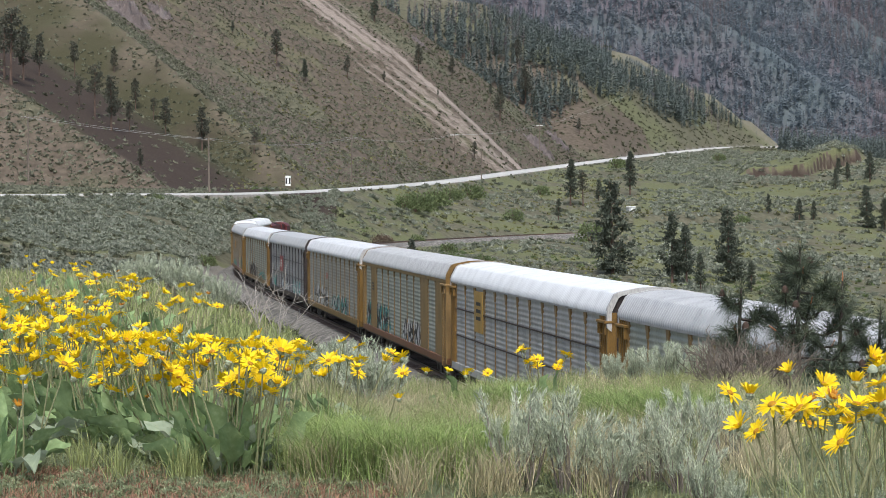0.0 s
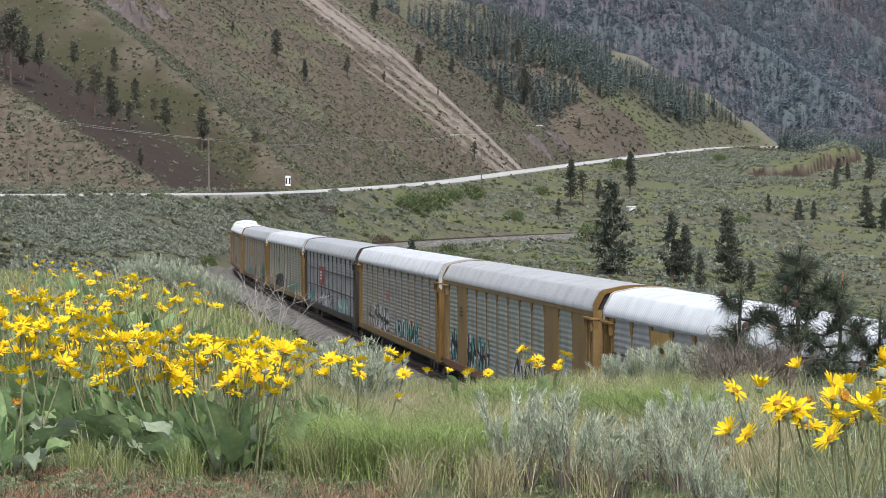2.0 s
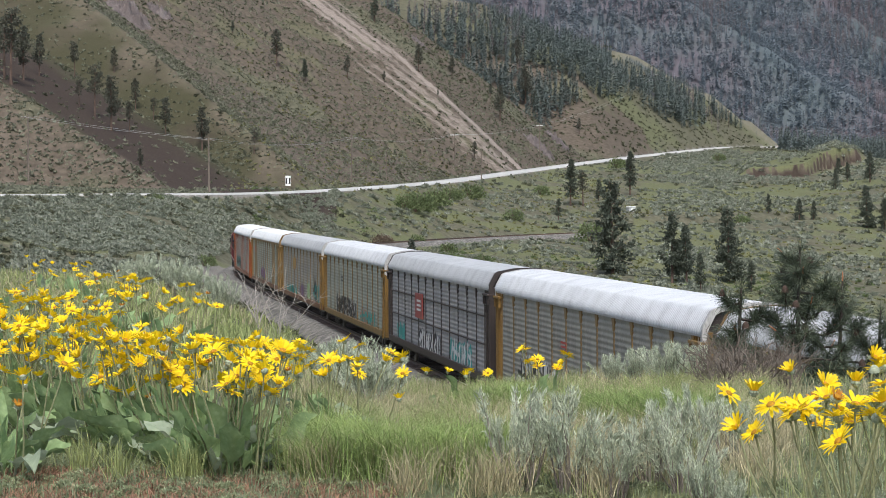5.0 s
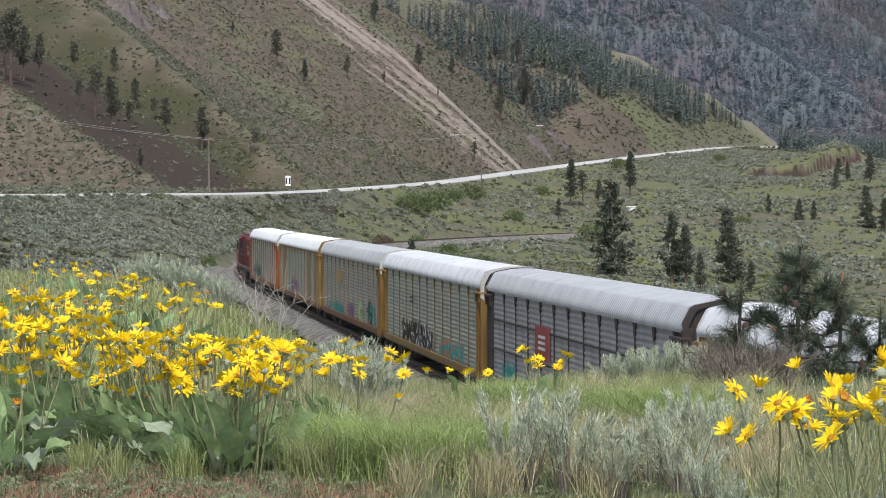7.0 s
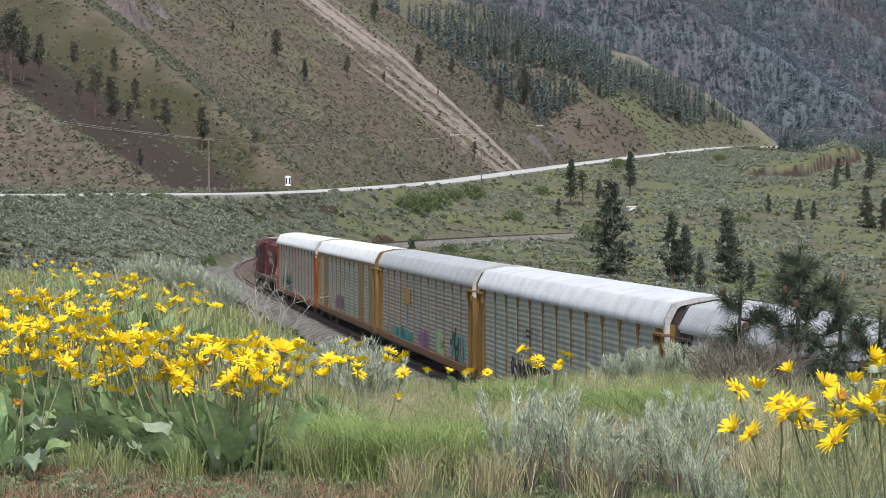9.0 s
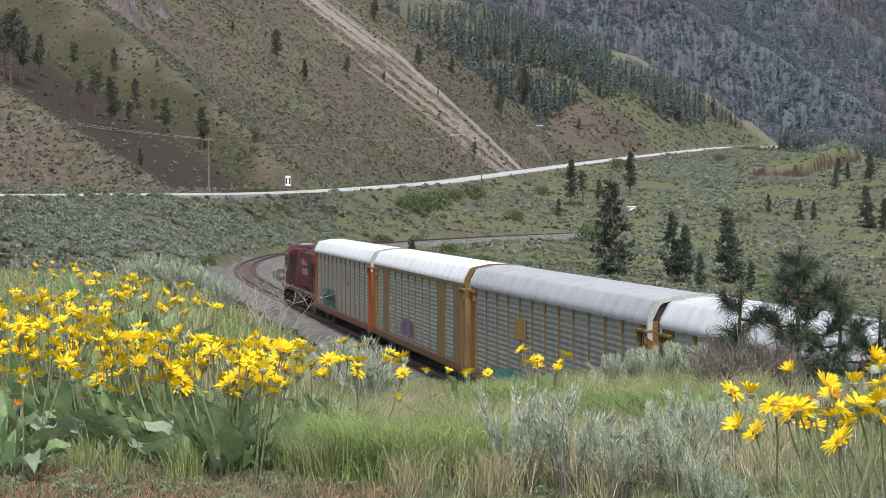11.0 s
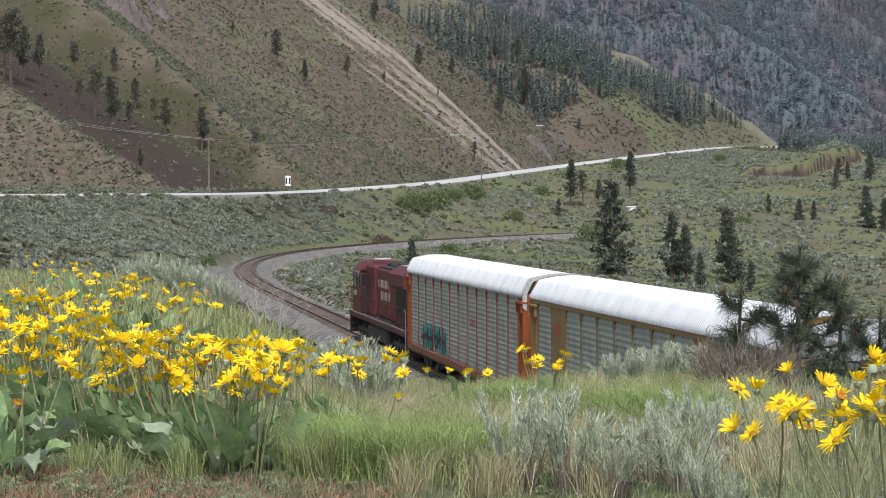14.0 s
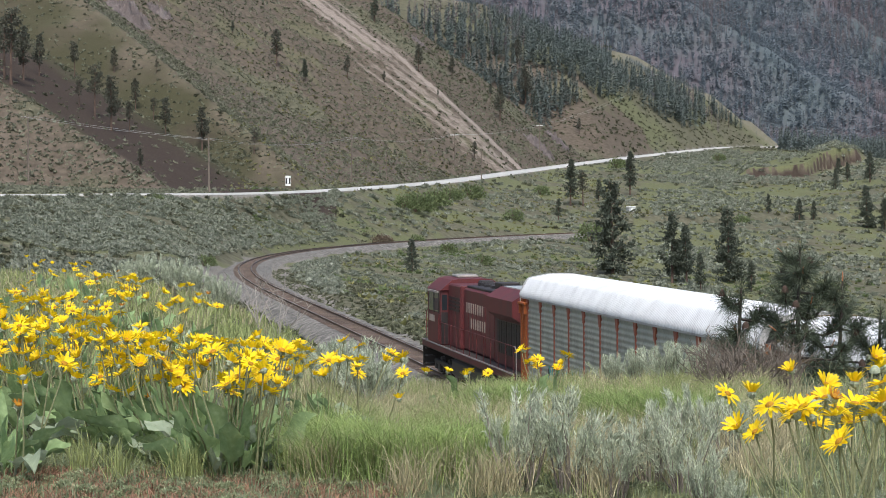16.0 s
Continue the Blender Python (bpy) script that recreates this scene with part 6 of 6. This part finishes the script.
MIXED_SPOTS = [(g6.uniform(-0.22, -0.05), g6.uniform(8.2, 10.5), g6.uniform(0.3, 0.6)) for _ in range(14)] + [(g6.uniform(-0.06, 0.16), g6.uniform(9.0, 14.5), g6.uniform(0.45, 0.85)) for _ in range(70)]
FINE_GREEN = surface("fresh_green_tussock", [(0.3, (0.135, 0.2, 0.052)), (0.7, (0.31, 0.39, 0.135))], 0.7, 0, 1.5, 20, bump=0, vary=0.4, translucent=0.25)
blades("low_grass", 60000, sector(-0.23, 0.23, 5.5, 15, 0.05, 10), (0.02, 0.1), 0.0014, GRASS_GREY, 81, "low grey-green growth covering the knoll", lean=0.9)
blades("low_green_grass", 26000, sector(-0.23, 0.23, 6, 22, 0.06, 14, 0.5, 3), (0.05, 0.16), 0.0015, GRASS_GREEN, 82, "short green grass on the knoll", lean=0.7)
blades("dry_grass", 20000, sector(-0.06, 0.23, 6, 24, 0.05, 22, 0.5, 5), (0.06, 0.22), 0.0014, GRASS_DRY, 83, "dry tan grass on the knoll", lean=0.7)
blades("bunch_grass", 0, clumps(GREEN_SPOTS, 1700, 0.1), (0.12, 0.36), 0.0016, FINE_GREEN, 84, "tall green bunch grass with fine arching blades", lean=0.85)
blades("mixed_bunch_grass", 0, clumps(MIXED_SPOTS, 800, 0.07), (0.12, 0.28), 0.0016, GRASS_GREEN, 90, "green bunch grass between the sagebrush", lean=0.65)
blades("mixed_dry_bunch_grass", 0, clumps(DRY_SPOTS, 500, 0.075), (0.12, 0.3), 0.0014, GRASS_DRY, 92, "dry bunch grass between the sagebrush", lean=0.8)
blades("crest_grass", 18000, sector(-0.07, 0.13, 12.5, 19, 0.09, 130), (0.08, 0.24), 0.002, GRASS_GREEN, 85, "pale green grass along the brow of the knoll", lean=0.4)
blades("crest_dry_grass", 9000, sector(-0.07, 0.16, 12, 19, 0.1, 90), (0.08, 0.24), 0.002, GRASS_DRY, 86, "dry grass along the brow of the knoll", lean=0.5)
blades("far_knoll_grass", 16000, sector(-0.23, -0.06, 12, 36, 0.1, 40), (0.1, 0.3), 0.005, GRASS_GREEN, 87, "green grass behind the flowers", lean=0.5)
blades("far_knoll_dry_grass", 5000, sector(-0.23, -0.05, 12, 36, 0.12, 50), (0.1, 0.3), 0.004, GRASS_DRY, 88, "dry grass behind the flowers", lean=0.5)


def forbs(name, n, b0, b1, d0, d1, size, mat, seed, label):
    """Low feathery growth: mounds of many tiny divided leaves."""
    g = np.random.default_rng(seed)
    b, d = g.uniform(b0, b1, n), np.sqrt(g.uniform(d0 ** 2, d1 ** 2, n))
    keep = fbm(b * d / 0.45, d / 0.45, seed) > 0.4
    scatter(name, [shards(150, 0.8, 0.15, seed + k, 0.8) for k in range(4)], (b * d)[keep], d[keep], g.uniform(*size, n)[keep], mat, label, "low plants")


FERNY = surface("grey_green_feathery_leaves", [(0.3, (0.15, 0.175, 0.085)), (0.55, (0.26, 0.29, 0.165)), (0.75, (0.39, 0.41, 0.28))], 0.85, 0, 6, 50, bump=0, vary=0.35, translucent=0.2)
forbs("feathery_low_plants", 620, -0.23, -0.03, 6.8, 9.6, (0.02, 0.06), FERNY, 861, "feathery grey-green low plants under the flowers")
YELLOW_GREEN = surface("yellow_green_rabbitbrush", [(0.3, (0.2, 0.22, 0.06)), (0.55, (0.34, 0.36, 0.11)), (0.75, (0.48, 0.48, 0.18))], 0.85, 0, 5, 40, bump=0, vary=0.25, translucent=0.2)
forbs("rabbitbrush_growth", 90, 0.012, 0.045, 12.4, 15.5, (0.1, 0.2), YELLOW_GREEN, 881, "yellow-green rabbitbrush on the brow of the knoll")
forbs("scattered_low_plants", 200, -0.04, 0.22, 6.6, 10.5, (0.02, 0.06), FERNY, 871, "feathery grey-green low plants between the grass")
RED_LOW = surface("reddish_low_growth", [(0.3, (0.17, 0.085, 0.055)), (0.7, (0.34, 0.2, 0.13))], 0.9, 0, 3, 30, bump=0, vary=0.3)
blades("reddish_low_growth", 16000, sector(-0.23, -0.02, 6.3, 8.6, 0.05, 16, 0.38, 9), (0.015, 0.06), 0.002, RED_LOW, 89, "reddish low dry growth on the bare ground", lean=1.2)


def sage_meshes(seed, stems=26, leaves=46, h=0.5, leaf=0.026):
    """A sagebrush: forked twigs with many small upright leaves."""
    g = np.random.default_rng(seed)
    bm = bmesh.new()
    tri = []
    for k in range(stems):
        a, sp = g.uniform(0, 6.28), abs(g.normal(0.3, 0.22))
        L = h * g.uniform(0.6, 1.1)
        p = [Vector((0.04 * math.cos(a), 0.04 * math.sin(a), -0.02))]
        d = Vector((math.cos(a) * sp, math.sin(a) * sp, 1)).normalized()
        for j in range(4):
            p.append(p[-1] + d * L / 4)
            d = (d + Vector(g.normal(0, 0.16, 3)) + Vector((0, 0, 0.14))).normalized()
        tube(bm, p, [0.006, 0.005, 0.004, 0.003, 0.0015], 4)
        for j in range(leaves):
            q = (1 - 0.5 * g.random() ** 1.3) * 4
            i = min(3, int(q))
            c = p[i].lerp(p[i + 1], q - i) + Vector(g.normal(0, 0.012, 3))
            o = ((p[i + 1] - p[i]).normalized() * 1.1 + Vector(g.normal(0, 0.38, 3))).normalized()
            w = o.cross(Vector(g.normal(0, 1, 3))).normalized() * leaf * 0.085
            s = leaf * g.uniform(0.6, 1.4)
            tri += [c - w, c + w, c + o * s]
    tw = bpy.data.meshes.new("woody_growth")
    bm.to_mesh(tw)
    bm.free()
    tw.materials.append(TWIG)
    return tw, mesh_from("foliage", np.array([tuple(t) for t in tri]), np.arange(len(tri)).reshape(-1, 3), [SAGE])


SAGES = [sage_meshes(801, 20, 150, 0.5, 0.036), sage_meshes(802, 22, 150, 0.5, 0.032), sage_meshes(803, 18, 160, 0.5, 0.038), sage_meshes(804, 30, 150, 0.5, 0.045)]


def sagebrush(b, d, h, kind, label="silver-green sagebrush with feathery twigs on the knoll"):
    x, y = on(b, d)
    s = tagged(new("sagebrush"), label, "sagebrush", "sagebrush of the knoll")
    for o in (part("woody_growth", SAGES[kind][0], None, s), part("foliage", SAGES[kind][1], None, s)):
        o["kind"] = "stuff"
    k = h / 0.5
    s.matrix_basis = Matrix.Translation((x, y, gz(x, y) - 0.02)) @ Matrix.Rotation(b * 91 + d, 4, "Z") @ Matrix.Diagonal((k, k, k, 1))


for b, d, h, k in [(0.036, 8.0, 0.4, 0), (0.06, 7.9, 0.4, 2), (0.082, 7.8, 0.28, 0), (0.098, 8.1, 0.34, 2), (0.113, 7.9, 0.32, 1), (0.126, 7.4, 0.27, 0), (0.14, 6.8, 0.24, 2), (0.165, 6.4, 0.24, 1), (0.19, 6.2, 0.24, 0), (0.118, 9.4, 0.34, 0), (0.135, 9.0, 0.3, 1), (0.205, 6.6, 0.24, 2)]:
    sagebrush(b, d, h, k)
for b, d, h, k in [(0.092, 15.5, 0.3, 3), (0.105, 15.0, 0.34, 3), (0.118, 15.2, 0.3, 3), (0.08, 16.0, 0.26, 3), (-0.034, 13.2, 0.42, 3), (-0.042, 14.0, 0.46, 3), (-0.05, 14.6, 0.4, 3)]:
    sagebrush(b, d, h, k, "grey sagebrush on the brow of the knoll")
for b, d, h, k in [(-0.128, 29, 0.5, 3), (-0.14, 30, 0.5, 3), (-0.118, 28, 0.48, 3), (-0.108, 27, 0.42, 3), (-0.15, 32, 0.4, 3), (-0.103, 26, 0.4, 3)]:
    sagebrush(b, d, h, k, "large pale grey sagebrush at the edge of the knoll")


def bare_bush(b, d, h, n, seed, mat, label):
    x, y = on(b, d)
    g = np.random.default_rng(seed)
    s = tagged(new("bare_bush"), label, "bush", "bare bushes of the knoll")
    for k in range(n):
        bm = bmesh.new()
        a, sp = g.uniform(0, 6.28), abs(g.normal(0.5, 0.3))
        p, dr = [Vector((0, 0, -0.02))], Vector((math.cos(a) * sp, math.sin(a) * sp, 1)).normalized()
        for j in range(5):
            p.append(p[-1] + dr * h * g.uniform(0.15, 0.26))
            dr = (dr + Vector(g.normal(0, 0.25, 3))).normalized()
        tube(bm, p, [0.008, 0.007, 0.005, 0.004, 0.003, 0.0015], 4)
        for j in (2, 3, 3, 4):
            e = p[j] + (dr + Vector(g.normal(0, 0.6, 3))).normalized() * h * 0.25
            tube(bm, [p[j], (p[j] + e) / 2 + Vector(g.normal(0, 0.01, 3)), e], [0.004, 0.003, 0.0015], 4)
        part("branch", bm, mat, s)
    s.matrix_basis = Matrix.Translation((x, y, gz(x, y)))


PALE_TWIG = surface("bleached_twig", [(0.3, (0.2, 0.18, 0.155)), (0.7, (0.38, 0.35, 0.31))], 0.9, 0, 8, 60, bump=0.2, depth=0.003)
bare_bush(-0.088, 24, 0.8, 8, 901, PALE_TWIG, "bare grey twiggy bush at the edge of the knoll")
bare_bush(-0.078, 23.5, 0.8, 7, 902, PALE_TWIG, "bare grey twiggy bush at the edge of the knoll")
# Brown twigs whose colour is deepened for the shadow under the pine.
SHADED_TWIG = surface("shaded_brown_twig", [(0.3, (0.075, 0.06, 0.048)), (0.7, (0.19, 0.16, 0.13))], 0.9, 0, 8, 60, bump=0.2, depth=0.003)
for i, (b, d, h) in enumerate([(0.128, 14.2, 0.45), (0.14, 14.0, 0.45), (0.15, 13.6, 0.4), (0.162, 14.0, 0.4), (0.134, 13.2, 0.35)]):
    bare_bush(b, d, h, 26, 910 + i, SHADED_TWIG, "tangled brown bare bush under the young pine")


DARK_BARK = surface("young_pine_bark", [(0.3, (0.03, 0.024, 0.02)), (0.7, (0.085, 0.066, 0.055))], 0.95, 0, 4, 30, stretch=(1, 1, 0.3))


def young_pine(x, y, tall, limbs, seed):
    """A young ponderosa with long needle tufts and dark cones."""
    g = np.random.default_rng(seed)
    z = gz(x, y)
    t = tagged(new("young_pine"), "young ponderosa pine with long needles and dark cones", "tree")
    trunk = tube(bmesh.new(), [(0, 0, -0.2), (0.03, 0, tall * 0.5), (0.0, 0.02, tall * 0.85), (0.02, 0, tall)], [0.04, 0.03, 0.02, 0.01], 7)
    part("trunk", trunk, DARK_BARK, t)
    tips = []
    for i in range(limbs):
        q = 0.3 + 0.68 * (i + 0.5) / limbs
        a = i * 2.4 + g.uniform(-0.3, 0.3)
        L = (1.0 - q) * tall * 0.4 + 0.12
        base_p = Vector((0.02, 0, q * tall))
        mid = base_p + Vector((math.cos(a) * L * 0.55, math.sin(a) * L * 0.55, -0.02))
        end = mid + Vector((math.cos(a) * L * 0.4, math.sin(a) * L * 0.4, L * 0.42))
        bm = tube(bmesh.new(), [base_p, mid, end], [0.014, 0.011, 0.007], 5)
        for s in (-1, 1):
            e = mid + Vector((math.cos(a + s * 0.8) * L * 0.45, math.sin(a + s * 0.8) * L * 0.45, L * 0.3))
            tube(bm, [mid, (mid + e) / 2 + Vector((0, 0, -0.03)), e], [0.012, 0.01, 0.007], 5)
            tips.append((e, (e - mid).normalized()))
        part("limb", bm, DARK_BARK, t)
        tips.append((end, (end - mid).normalized()))
        tips.append(((mid + end) / 2, (end - mid).normalized()))
    tips.append((Vector((0.02, 0, tall)), Vector((0, 0, 1))))
    for k, (p, d) in enumerate(tips):
        tri = []
        for j in range(125):
            back = g.uniform(0, 0.2)
            c = p - d * back
            o = (d * g.uniform(0.1, 1.2) + Vector(g.normal(0, 0.62, 3))).normalized()
            s = g.uniform(0.13, 0.2)
            w = o.cross(Vector(g.normal(0, 1, 3))).normalized() * 0.002
            m = c + o * s * 0.6
            e = c + o * s + Vector((0, 0, -0.035))
            tri += [c - w, c + w, m + w, c - w, m + w, m - w, m - w, m + w, e]
        part("needle_tuft", mesh_from("needle_tuft", np.array([tuple(v) for v in tri]), np.arange(len(tri)).reshape(-1, 3)), NEEDLE_NEAR, t)
        if k % 9 == 4:
            part("cone", dome("cone", 0.035, 0.07, 0, CONE, k), None, t, "dark brown cone").matrix_local = Matrix.Translation(p + d * 0.02)
        elif k % 7 == 2:
            part("bud", tube(bmesh.new(), [p, p + d * 0.09], [0.01, 0.005], 5), BUD, t, "rusty bud")
    t.matrix_basis = pose(x, y, z, 0, 0, 40)
    return t


for bearing, top, limbs, seed in ((0.1685, 7.39, 36, 950), (0.1405, 7.0, 15, 951), (0.1885, 7.06, 18, 952), (0.2065, 6.78, 16, 953)):
    PX, PY = on(bearing, 20.3)
    young_pine(PX, PY, top - gz(PX, PY), limbs, seed)


def motions():
    """The train runs down the grade; the flowers nod in the wind."""
    for i, car in enumerate(CARS):
        walk(car, train_rows(JOINT_0 - CAR_PITCH * (i + 0.5), 10.0))
    walk(ENGINE, train_rows(JOINT_0 + 11.2, 7.0))
    for plant, rest, reach, seed in PLANTS:
        r = random.Random(seed * 3 + 1)
        p1, p2, size = r.uniform(0, 6.28), r.uniform(0, 6.28), plant.scale.copy()
        rows = []
        for t in np.arange(0, 16.01, 0.4):
            a = 0.010 * reach * (math.sin(5.1 * t + p1) + 0.7 * math.sin(2.3 * t + p2))
            rows.append((float(t), rest @ Matrix.Rotation(a, 4, "Y") @ Matrix.Rotation(0.4 * a, 4, "X")))
        walk(plant, rows)
        plant.scale = size


motions()
